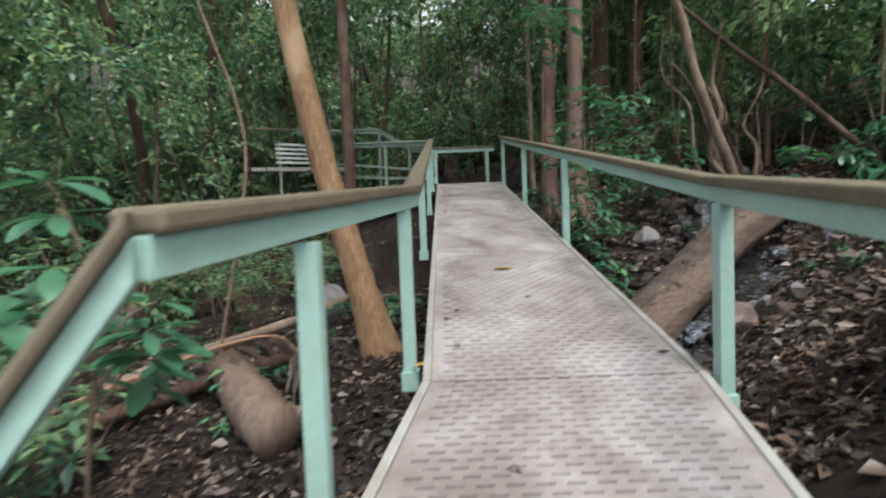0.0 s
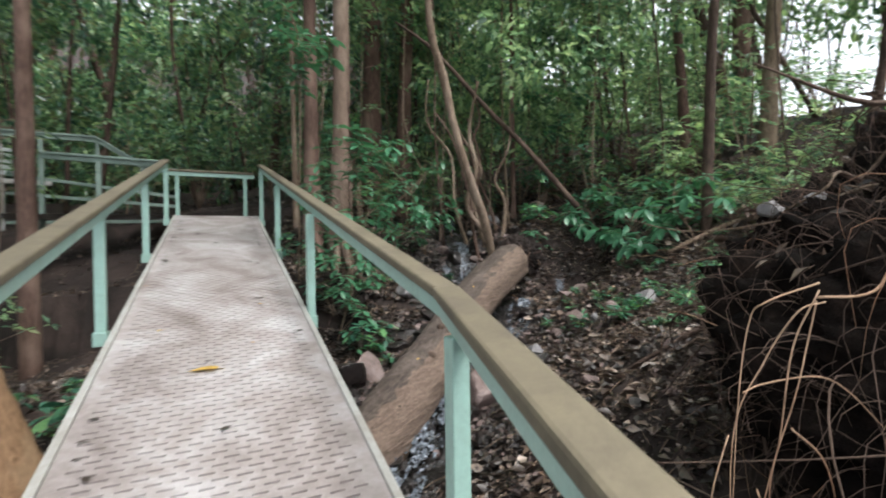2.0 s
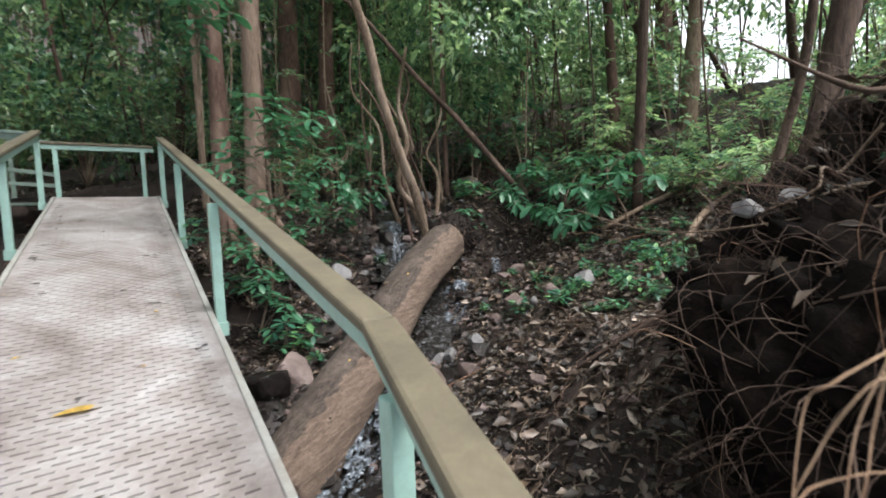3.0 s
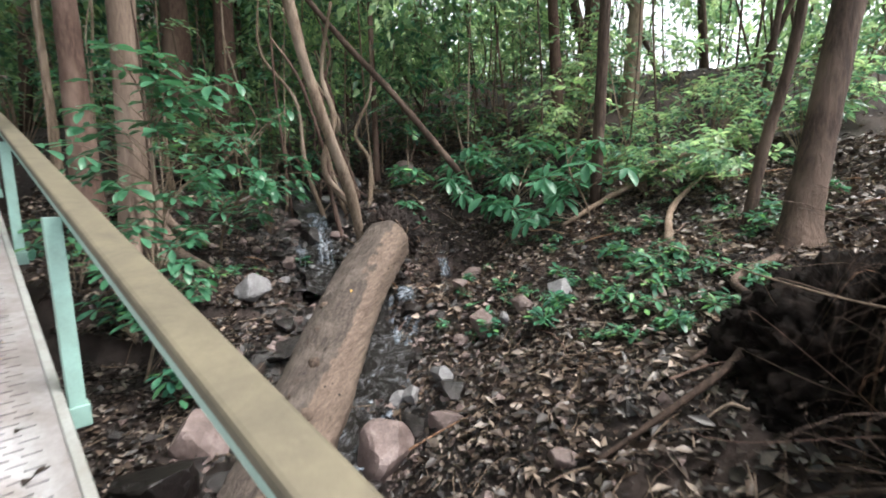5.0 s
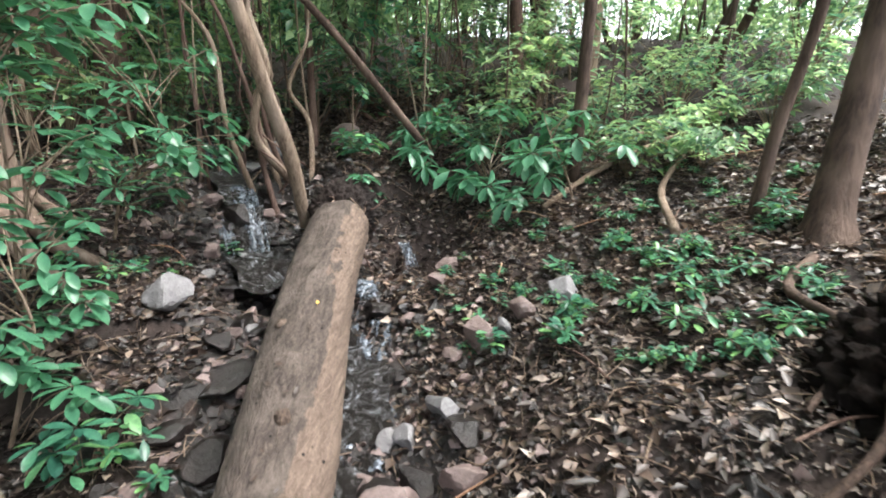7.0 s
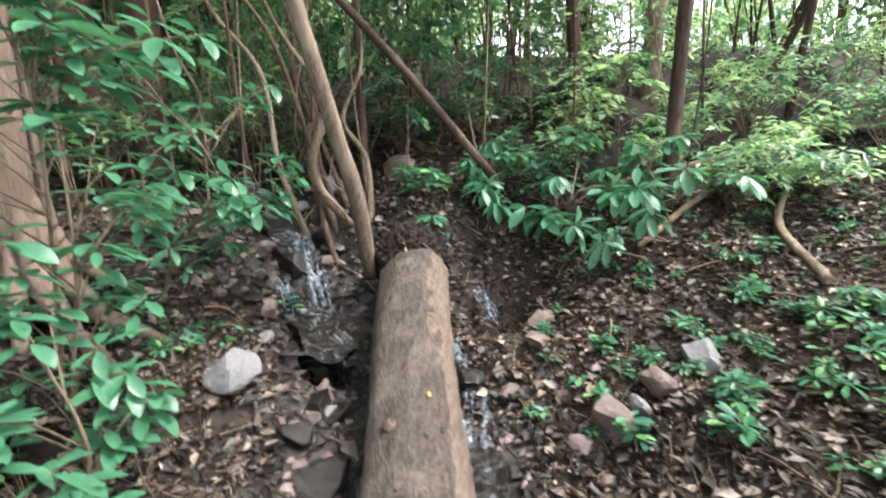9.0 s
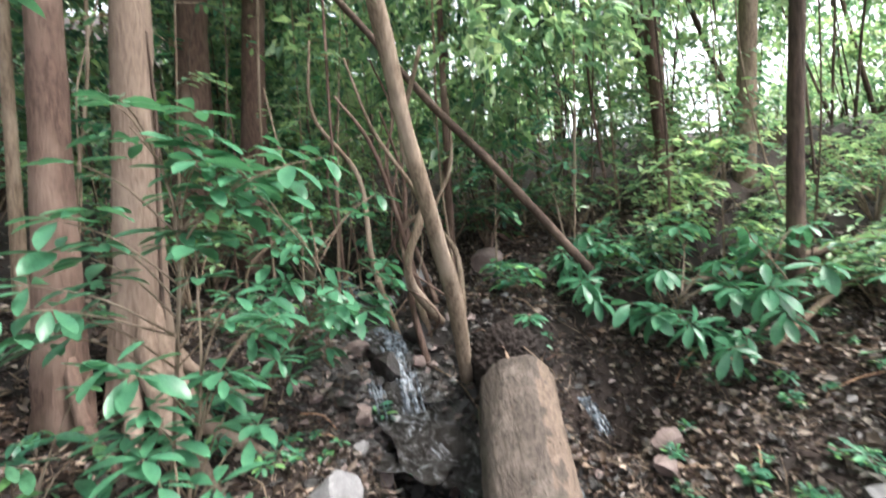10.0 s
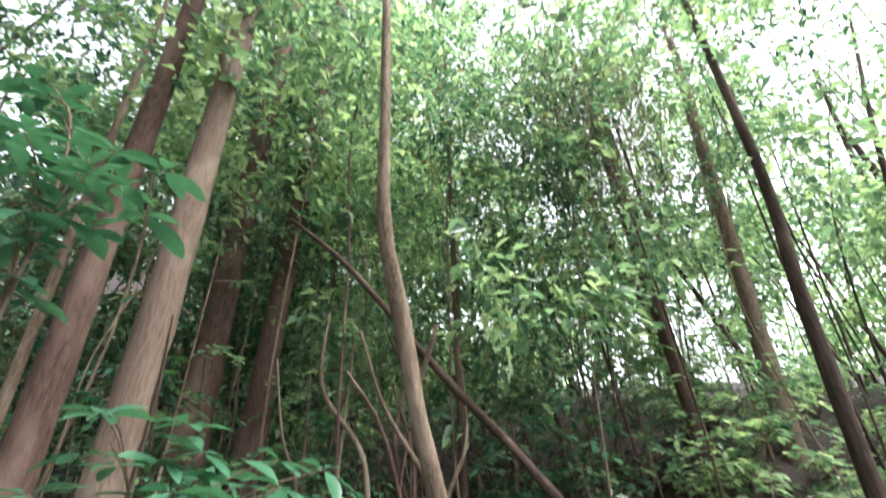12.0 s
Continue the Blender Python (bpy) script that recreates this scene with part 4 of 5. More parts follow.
for i in range(30):
    a, r = rng.uniform(0.3, 1.1), rng.uniform(4.6, 8.0)
    x, y = 1.5 + math.sin(a) * r, 4.6 + math.cos(a) * r
    z, h = gz(x, y), rng.uniform(0.8, 2.6)
    w = np.cumsum(rng.normal(0, 0.16, (4, 2)), 0) + rng.normal(-0.05, 0.2, 2)
    r0 = rng.choice([0.009, 0.016, 0.027, 0.04], p=[0.45, 0.38, 0.14, 0.03])
    stem("crooked brown stem sprouting from the upper bank", [(x, y, z - 0.08), (x + w[0, 0], y + w[0, 1], z + h * 0.2), (x + w[1, 0], y + w[1, 1], z + h * 0.45), (x + w[2, 0], y + w[2, 1], z + h * 0.7), (x + w[3, 0], y + w[3, 1], z + h)], [r0 * 1.3, r0, r0 * 0.95, r0 * 0.8, r0 * 0.45], (bark_red, bark_grey, bark_dark)[i % 3])

# ---- stones ----
def stone(label, x, y, a, b, c, mat, lift=0.3, turn=0.0):
    bm = bmesh.new()
    bmesh.ops.create_icosphere(bm, subdivisions=3 if a > 0.1 else 2, radius=1.0)
    p = np.array([v.co for v in bm.verts])
    for i in range(12):
        d, k = unit(rng.normal(0, 1, 3)), rng.uniform(0.42, 0.78)
        e = np.maximum(p @ d - k, 0)
        p = p - d * (e * 0.95)[:, None]
    for v, q in zip(bm.verts, p):
        v.co = q * (1 + 0.06 * noise.noise(Vector(q * 2.4 + x)) + 0.05 * noise.noise(Vector(q * 6.0 + y))) * (a, b, c)
    me = bpy.data.meshes.new("stone")
    bm.to_mesh(me)
    bm.free()
    me.materials.append(mat)
    me.shade_flat()
    ob = new("stone", me)
    ob.matrix_world = pose(x, y, gz(x, y) + c * lift, rng.uniform(-9, 9), rng.uniform(-9, 9), turn or rng.uniform(0, 360))
    return tagged(ob, label, "stone", "creek stones")


PALE, PINK, WET = "pale grey flat-topped stone on the creek bank", "pinkish angular stone beside the stream", "wet stone in the creek bed, darkened further for shade"
for lab, mt, x, y, a, b, c, lf in ((PALE, grey_rock, 2.93, 7.0, 0.25, 0.21, 0.17, 0.8), (PINK, rock_mat, 4.13, 4.97, 0.19, 0.15, 0.16, 0.6), (PINK, rock_mat, 3.98, 5.08, 0.10, 0.08, 0.08, 0.6), (PALE, grey_rock, 4.28, 4.83, 0.10, 0.08, 0.07, 0.6),
                               (PALE, grey_rock, 4.8, 4.58, 0.19, 0.15, 0.15, 0.4), (PINK, rock_mat, 4.5, 4.78, 0.16, 0.13, 0.15, 0.3), (PALE, grey_rock, 5.38, 8.75, 0.2, 0.17, 0.18, 0.5), (WET, wet_shaded_rock, 3.3, 6.62, 0.17, 0.13, 0.11, 0.3), (PINK, rock_mat, 3.5, 6.8, 0.13, 0.1, 0.09, 0.4), (WET, wet_shaded_rock, 3.05, 6.5, 0.16, 0.14, 0.1, 0.4), (PINK, rock_mat, 3.75, 7.75, 0.14, 0.1, 0.1, 0.4), (PINK, rock_mat, 3.62, 7.35, 0.1, 0.09, 0.07, 0.4),
                               (PINK, rock_mat, 4.9, 5.72, 0.15, 0.12, 0.1, 0.5), (PINK, rock_mat, 4.6, 5.66, 0.14, 0.11, 0.1, 0.5), (PINK, rock_mat, 2.78, 4.72, 0.27, 0.22, 0.24, 0.45), (PINK, rock_mat, 3.15, 4.5, 0.15, 0.12, 0.12, 0.4),
                               (PINK, rock_mat, 1.98, 5.72, 0.27, 0.22, 0.22, 0.3), (PALE, grey_rock, 3.5, 4.85, 0.16, 0.11, 0.11, 0.6), (PALE, grey_rock, 3.28, 4.98, 0.12, 0.08, 0.08, 0.5), (PALE, grey_rock, 5.0, 9.75, 0.18, 0.14, 0.12, 0.5), (WET, wet_shaded_rock, 4.2, 7.95, 0.2, 0.2, 0.2, 0.2),
                               (WET, wet_shaded_rock, 4.65, 8.0, 0.22, 0.2, 0.25, 0.2), (PALE, grey_rock, -1.55, 6.2, 0.32, 0.26, 0.42, 0.4), (WET, wet_shaded_rock, 2.5, 5.5, 0.22, 0.18, 0.13, 0.3), (PALE, grey_rock, 3.6, 7.6, 0.1, 0.08, 0.06, 0.5), (PINK, rock_mat, 6.0, 8.1, 0.24, 0.2, 0.2, 0.4), (WET, wet_shaded_rock, 2.2, 4.25, 0.2, 0.16, 0.15, 0.3), (WET, wet_shaded_rock, 1.55, 4.9, 0.28, 0.2, 0.2, 0.3)):
    stone(lab, x, y, a, b, c, mt, lf)
for i in range(270):
    s = rng.uniform(3.6, 9.6)
    k = int(s)
    p = CREEK[k] + (CREEK[k + 1] - CREEK[k]) * (s - k)
    x, y = p[:2] + rng.normal(0, 0.5, 2)
    a = rng.choice([0.04, 0.06, 0.09, 0.14], p=[0.3, 0.33, 0.25, 0.12])
    mt = (wet_shaded_rock, rock_mat, wet_shaded_rock, grey_rock)[rng.choice(4, p=[0.45, 0.27, 0.18, 0.10])]
    stone(WET if mt is wet_shaded_rock else PINK if mt is rock_mat else PALE, x, y, a * 1.2, a, a * 0.7, mt, 0.35)

# ---- water ----
c = curve_points(CREEK[2:11], 260)
d = unit(np.gradient(c[:, :2], axis=0))
cols = np.linspace(-0.5, 0.5, 17)
wide = 1.9 + 0.3 * np.sin(np.linspace(0, 23, 260)) + 0.25 * np.sin(np.linspace(0, 61, 260))
X, Y = c[:, None, 0] + d[:, None, 1] * cols * wide[:, None], c[:, None, 1] - d[:, None, 0] * cols * wide[:, None]
ii = np.arange(260 * 17).reshape(260, 17)
tagged(solid("creek_bed", np.stack([X, Y, ground_z(X, Y) + 0.012 - 0.05 * np.abs(cols * 2) ** 6], -1).reshape(-1, 3), np.stack([ii[:-1, :-1], ii[:-1, 1:], ii[1:, 1:], ii[1:, :-1]], -1).reshape(-1, 4), wet_shaded_rock), "wet gravel bed of the creek, darkened further for shade", "creek bed", kind="structure")
m = 11000
k = rng.integers(0, 259, m)
o = rng.normal(0, 0.36, m) * wide[k] * 1.1
px, py = c[k, 0] + d[k, 1] * o + rng.normal(0, 0.03, m), c[k, 1] - d[k, 0] * o + rng.normal(0, 0.03, m)
a = 0.010 + 0.05 * rng.uniform(0, 1, m) ** 2.2
octa = np.array([(1, 0, 0), (-1, 0, 0), (0, 0.8, 0), (0, -0.8, 0), (0, 0, 0.6), (0, 0, -0.6)])
V = (octa + rng.normal(0, 0.25, (m, 6, 3))) * a[:, None, None] + np.stack([px, py, ground_z(px, py) + 0.015], 1)[:, None]
F = np.array([(0, 2, 4), (2, 1, 4), (1, 3, 4), (3, 0, 4), (2, 0, 5), (1, 2, 5), (3, 1, 5), (0, 3, 5)])
for q0, q1, mt, lab in ((0, 8600, wet_shaded_rock, "wet pebbles covering the creek bed, darkened further for shade"), (8600, 11000, rock_mat, "pinkish pebbles scattered along the creek")):
    i = np.arange(q1 - q0)[:, None, None] * 6
    tagged(solid("creek_gravel", V[q0:q1].reshape(-1, 3), (F + i).reshape(-1, 3), mt, smooth=False), lab, "gravel", kind="stuff")
c = curve_points(CREEK[2:12], 220)
d = unit(np.gradient(c[:, :2], axis=0))
cols = np.linspace(-0.5, 0.5, 9)
wide = 0.55 + 0.18 * np.sin(np.linspace(0, 31, 220)) + 0.12 * np.sin(np.linspace(0, 83, 220))
V = np.stack([c[:, None, 0] + d[:, None, 1] * cols * wide[:, None], c[:, None, 1] - d[:, None, 0] * cols * wide[:, None],
              np.repeat(c[:, None, 2] - 0.015 + 0.02 * np.sin(np.linspace(0, 60, 220))[:, None], 9, 1) + 0.012 * rng.normal(0, 1, (220, 9))], -1).reshape(-1, 3)
ii = np.arange(220 * 9).reshape(220, 9)
tagged(solid("creek_water", V, np.stack([ii[:-1, :-1], ii[:-1, 1:], ii[1:, 1:], ii[1:, :-1]], -1).reshape(-1, 4), water_mat), "shallow dark rippling water of a stony creek", "water", kind="structure")


c = curve_points([(3.75, 6.8, 0), (3.3, 6.35, 0), (2.75, 5.9, 0), (2.3, 5.4, 0), (1.75, 4.95, 0)], 90)
d = unit(np.gradient(c[:, :2], axis=0))
wide = 0.5 + 0.12 * np.sin(np.linspace(0, 17, 90)) + 0.08 * np.sin(np.linspace(0, 43, 90))
for name, label, q, lift, mt, cat in (("creek_bed", "wet stones and silt behind the log, darkened further for shade", 1.9, 0.012, wet_shaded_rock, "creek bed"), ("creek_water", "still dark water lying behind the log", 1.0, 0.034, water_mat, "water")):
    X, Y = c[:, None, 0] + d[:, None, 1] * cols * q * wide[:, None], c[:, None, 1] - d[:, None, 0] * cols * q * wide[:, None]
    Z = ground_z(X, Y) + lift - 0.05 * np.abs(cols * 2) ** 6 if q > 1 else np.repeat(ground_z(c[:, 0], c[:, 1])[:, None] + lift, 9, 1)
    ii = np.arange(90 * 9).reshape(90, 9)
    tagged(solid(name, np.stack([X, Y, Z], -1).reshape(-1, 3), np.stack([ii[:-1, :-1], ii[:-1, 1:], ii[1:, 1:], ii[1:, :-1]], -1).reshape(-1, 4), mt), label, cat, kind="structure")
for x, y, a in ((2.95, 6.2, 0.2), (2.5, 5.75, 0.17), (3.35, 6.55, 0.12), (2.2, 5.55, 0.13), (2.75, 6.15, 0.1), (3.1, 6.0, 0.09), (2.0, 5.3, 0.16), (3.55, 6.75, 0.1)):
    stone(WET, x, y, a * 1.2, a, a * 0.6, wet_shaded_rock, 0.3)


th = np.linspace(0, 6.2832, 40, endpoint=False)
rr = 0.29 + 0.05 * np.sin(3 * th + 1) + 0.05 * np.sin(5 * th)
rim = np.stack([3.84 + rr * np.cos(th) * 0.95, 7.2 + rr * np.sin(th) * 1.1, np.full(40, 0.80)], 1)
tagged(solid("creek_pool", np.vstack([rim, rim * (0.5, 0.5, 1) + (1.92, 3.6, 0), [(3.84, 7.2, 0.8)]]), [(i, (i + 1) % 40, 40 + (i + 1) % 40, 40 + i) for i in range(40)] + [(40 + i, 40 + (i + 1) % 40, 80) for i in range(40)], water_mat), "small dark pool below the falls", "water", kind="structure")


def broken_sheet(pts, width, thin, rows=120, across=40):
    """A lacy sheet of broken white water along a run; thin raises the share of gaps."""
    c = curve_points(pts, rows)
    d = unit(np.gradient(c, axis=0))
    side = unit(np.cross(d, (0, 0, 1)))
    g = np.linspace(-0.5, 0.5, across)
    V = c[:, None] + side[:, None] * (g * width)[None, :, None]
    n = np.array([[(noise.noise(Vector((a * 0.05 + 3.0 * g[b], g[b] * 7.0, pts[0][0]))) + 0.7 * noise.noise(Vector((a * 0.17, g[b] * 19.0, pts[0][1]))) + 0.5 * noise.noise(Vector((a * 0.5, g[b] * 41.0, 1.0)))) for b in range(across)] for a in range(rows)])
    V[..., 2] += 0.012 + 0.03 * n
    keep = n[:-1, :-1] > thin + 0.9 * np.abs(g[None, :-1]) ** 1.5
    ii = np.arange(rows * across).reshape(rows, across)
    F = np.stack([ii[:-1, :-1], ii[:-1, 1:], ii[1:, 1:], ii[1:, :-1]], -1)[keep]
    return V.reshape(-1, 3), F


def cascade(label, top, foot, width):
    """A narrow fall: a ragged curving sheet from top to foot and a few drawn-out strands."""
    thing = empty("cascade", foot, label, "waterfall", "small cascades")
    top, foot = np.array(top, float), np.array(foot, float)
    inv = Matrix.Translation(-Vector(foot))
    mid = top * 0.6 + foot * 0.4 + (0, 0, 0.12 * (top[2] - foot[2]))
    o = solid("water_sheet", *broken_sheet([top + (top - foot) * (0.15, 0.15, 0), top, mid, foot], width, -0.12), foam_mat, thing)
    o.matrix_parent_inverse = inv
    across = unit(np.cross(foot - top, (0, 0, 1)))
    for i in range(5):
        p = across * rng.normal(0, 0.25) * width
        a, b = top + (mid - top) * rng.uniform(0, 0.6) + p, foot + p * 1.3
        o = solid("water_strand", *tube([a, a * 0.5 + b * 0.5 + (0, 0, 0.06 * (top[2] - foot[2])), b], [0.001, 0.0025, 0.0015], 12, 5, 0.3), foam_mat, thing)
        o.matrix_parent_inverse = inv
    return thing


cascade("thin white fall of water into the creek pool", (4.38, 8.05, 1.48), (4.14, 7.55, 0.97), 0.2)
cascade("small white fall of water beside the rock", (4.1, 8.1, 1.3), (3.88, 7.65, 0.98), 0.14)
cascade("white water running off the upper bank", (4.95, 9.75, 2.08), (4.7, 9.1, 1.85), 0.2)


def rapid(label, pts, width, thin=0.0):
    tagged(solid("white_water", *broken_sheet(pts, width, thin), foam_mat), label, "water", "small cascades")


rapid("broken white water running beside the log", [(x, y, gz(x, y) + 0.03) for x, y in ((4.55, 6.35), (4.2, 6.05), (3.75, 5.7), (3.35, 5.35), (3.0, 5.1))], 0.5, -0.1)
rapid("thin sheet of white water over the stones", [(x, y, gz(x, y) + 0.03) for x, y in ((4.0, 7.0), (3.75, 6.6), (3.4, 6.3))], 0.3, 0.2)
rapid("foaming water rushing under the near log end", [(2.45, 4.85, 0.17), (2.15, 4.6, 0.07), (1.85, 4.3, -0.02), (1.4, 3.85, -0.14)], 0.62, -0.08)
rapid("white water sliding into the pool", [(4.5, 8.35, 1.60), (4.38, 8.1, 1.50), (4.3, 7.95, 1.36)], 0.25, 0.0)
cascade("trickle of white water by the dark hollow", (5.2, 6.5, 1.0), (4.95, 6.2, 0.86), 0.12)

# ---- overturned root plate ----
def clod_k(p, seed):
    p = Vector(p)
    rid = 1 - 2 * abs(noise.noise(p * 5.0 + Vector((0, seed, 0))))
    fine = 1 - 2 * abs(noise.noise(p * 12.0 + Vector((seed, 0, 2))))
    return 0.92 + 0.20 * noise.noise(p * 1.9 + Vector((seed, 0, 0))) + 0.10 * rid + 0.13 * fine + 0.09 * noise.noise(p * 23) + 0.05 * noise.noise(p * 51)


def clod(bm, centre, radii, seed):
    r = bmesh.ops.create_icosphere(bm, subdivisions=6, radius=1.0)
    for v in r["verts"]:
        p = Vector(v.co)
        v.co = Vector(centre) + Vector((p.x * radii[0], p.y * radii[1], p.z * radii[2])) * clod_k(p, seed)


plate = empty("root_plate", (3.2, 1.35, 0.4), "overturned tree root plate, soil darkened for shade, with tangled roots", "root plate")
inv = Matrix.Translation((-3.2, -1.35, -0.4))
# The near-black clods stand in for a shaded cavity and undercut.
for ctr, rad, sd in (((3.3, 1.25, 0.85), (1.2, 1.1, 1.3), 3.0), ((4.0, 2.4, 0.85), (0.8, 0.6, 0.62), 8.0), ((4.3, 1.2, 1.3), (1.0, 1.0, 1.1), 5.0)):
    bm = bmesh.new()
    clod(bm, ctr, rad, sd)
    o = part("soil_clod", bm, shaded_soil, plate, "crumbling soil clod with shade in its dark colour", True)
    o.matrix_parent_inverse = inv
for i in range(110):
    th, ph = rng.uniform(1.2, 4.4), rng.uniform(0.1, 1.45)
    d = np.array((math.cos(th) * math.cos(ph), math.sin(th) * math.cos(ph) * (1 if i % 3 else -1), math.sin(ph)))
    p = np.array((3.3, 1.25, 0.85)) + d * (1.2, 1.1, 1.3) * clod_k(d, 3.0)
    q = p + d * rng.uniform(0.05, 0.3) + rng.normal(0, 0.16, 3)
    e = q + rng.normal(0, 0.2, 3) + (0, 0, -0.12)
    r0 = rng.choice([0.002, 0.004, 0.008, 0.016], p=[0.5, 0.36, 0.12, 0.02])
    o = solid("root", *tube([p - d * 0.25, p, q, e], [r0, r0 * 0.9, r0 * 0.6, r0 * 0.2], 14, 6, 0.1), bark_red if i % 4 == 2 and r0 < 0.01 else bark_dark, plate)
    o.matrix_parent_inverse = inv
knot, across = np.array((1.76, 1.53, 1.45)), np.array((0.9, -0.436, 0.0))
for line in (((0, 0), (-0.10, 0.0), (-0.165, -0.06), (-0.175, -0.25), (-0.20, -0.68)), ((0, 0), (-0.05, -0.03), (-0.11, -0.14), (-0.15, -0.35), (-0.19, -0.74)), ((0, 0), (-0.03, -0.12), (-0.07, -0.3), (-0.08, -0.5), (-0.02, -0.8)),
             ((0, 0), (0.0, -0.14), (-0.06, -0.22), (-0.12, -0.45), (-0.14, -0.85)), ((-0.05, -0.29), (0.0, -0.36), (0.05, -0.52), (0.08, -0.62), (0.085, -0.85)), ((-0.16, -0.2), (-0.10, -0.19), (-0.03, -0.17), (0.05, -0.2), (0.16, -0.26)), ((-0.12, -0.4), (-0.13, -0.55), (-0.15, -0.7), (-0.17, -0.8), (-0.17, -0.9))):
    pts = [knot + across * u + (0, 0, w) + rng.normal(0, 0.012, 3) for u, w in line]
    o = solid("hanging_rootlet", *tube(pts, [0.0022, 0.0019, 0.0018, 0.0016, 0.0009], 30, 6, 0.06), straw, plate, "dry orange-brown rootlet")
    o.matrix_parent_inverse = inv
o = solid("hanging_rootlet", *tube([knot, knot + across * 0.12 + (0, 0, 0.01), knot + across * 0.22 + (0, 0, 0.1), (2.2, 1.25, 1.55), (2.6, 1.2, 1.5)], [0.003, 0.003, 0.003, 0.004, 0.004], 24, 6, 0.08), straw, plate, "dry orange-brown rootlet")
o.matrix_parent_inverse = inv
for i in range(13):
    p = knot + across * rng.normal(-0.25, 0.025) + (0, 0, rng.uniform(-0.68, -0.38)) + rng.normal(0, 0.02, 3)
    v, f = leaf_mesh(p[None], np.array([(rng.normal(0, 0.5), rng.normal(0, 0.5), -1.0)]), rng.normal(0, 1, (1, 3)) + (-0.5, -0.8, 0), [rng.uniform(0.04, 0.065)], [0.032], True, 0.25)
    o = solid("dead_leaf", v, f, pale_leaf, plate, "pale brown dead leaf")
    o.matrix_parent_inverse = inv
o = solid("stalk", *tube([knot + across * -0.2 + (0, 0, -0.3), knot + across * -0.24 + (0, 0, -0.45), knot + across * -0.26 + (0, 0, -0.72)], [0.002, 0.002, 0.001], 12, 5, 0.05), straw, plate)
o.matrix_parent_inverse = inv
for k, (th, ph, q) in enumerate(((2.5, 1.05, 0.9), (2.2, 0.95, 0.75), (2.9, 1.2, 1.0), (2.05, 1.15, 0.7))):
    d = np.array((math.cos(th) * math.cos(ph), math.sin(th) * math.cos(ph), math.sin(ph)))
    copy_thing(kinds[k], Matrix.Translation(np.array((3.3, 1.25, 0.85)) + d * (1.2, 1.1, 1.3) * clod_k(d, 3.0)) @ Matrix.Diagonal((q, q, q, 1)))

fibres = []
for i in range(2600):
    th, ph = rng.uniform(0.9, 4.6), rng.uniform(-0.6, 1.5)
    d = np.array((math.cos(th) * math.cos(ph), math.sin(th) * math.cos(ph), math.sin(ph)))
    p = np.array((3.3, 1.25, 0.85)) + d * (1.2, 1.1, 1.3) * clod_k(d, 3.0)
    w = rng.normal(0, 0.13, (2, 3))
    fibres.append(tube([p - d * 0.12, p + d * 0.06 + w[0] * 0.5, p + d * 0.1 + w[0] + (0, 0, -0.1), p + w[0] + w[1] + (0, 0, -0.28)], [0.0020, 0.0016, 0.0012, 0.0006], 9, 4, 0.0))
for k, mt in enumerate((bark_dark, straw)):
    o = tagged(solid("root_fibre", *join(fibres[:2460] if k == 0 else fibres[2460:]), mt, plate), "mat of fine root fibres", kind="stuff")
    o.matrix_parent_inverse = inv
for i in range(70):
    th, ph, q = rng.uniform(1.5, 4.2), rng.uniform(0.75, 1.45), []
    for j in range(6):
        d = np.array((math.cos(th) * math.cos(ph), math.sin(th) * math.cos(ph), math.sin(ph)))
        q.append(np.array((3.3, 1.25, 0.85)) + d * (1.2, 1.1, 1.3) * (clod_k(d, 3.0) + 0.015 + 0.05 * rng.uniform()))
        th, ph = th + rng.normal(0.0, 0.2), ph - rng.uniform(-0.03, 0.16)
    r0 = rng.choice([0.003, 0.006, 0.011, 0.018], p=[0.4, 0.35, 0.18, 0.07])
    o = solid("root", *tube(q, [r0, r0, r0 * 0.8, r0 * 0.6, r0 * 0.3], 24, 7, 0.12), (bark_red, bark_grey, bark_dark)[i % 3], plate)
    o.matrix_parent_inverse = inv
m = 1500
th, ph = rng.uniform(0, 6.28, m), rng.uniform(0.45, 1.55, m)
d = np.stack([np.cos(th) * np.cos(ph), np.sin(th) * np.cos(ph), np.sin(ph)], 1)
l = rng.uniform(0.04, 0.1, m)
o = tagged(solid("caught_leaf", *leaf_mesh(np.array((3.3, 1.25, 0.85)) + d * (1.2, 1.1, 1.3) * np.array([clod_k(q, 3.0) + 0.01 for q in d])[:, None], rng.normal(0, 1, (m, 3)), d + rng.normal(0, 0.4, (m, 3)), l, l * 0.45), litter_mat, plate), "dead leaves caught on the roots", kind="stuff")
o.matrix_parent_inverse = inv

for x, y, z, a in ((2.62, 2.10, 1.70, 0.055), (2.80, 2.02, 1.73, 0.06)):
    o = stone("pale stone caught on top of the root plate", x, y, a * 1.25, a, a * 0.8, grey_rock)
    o.location.z = z
lump = empty("earth_clod", (4.8, 7.0, 1.3), "lump of root-bound earth behind the log end", "earth clod")
bm = bmesh.new()
clod(bm, (4.82, 7.02, 1.36), (0.36, 0.32, 0.34), 11.0)
o = part("soil_clod", bm, soil, lump, "", True)
o.matrix_parent_inverse = Matrix.Translation((-4.8, -7.0, -1.3))
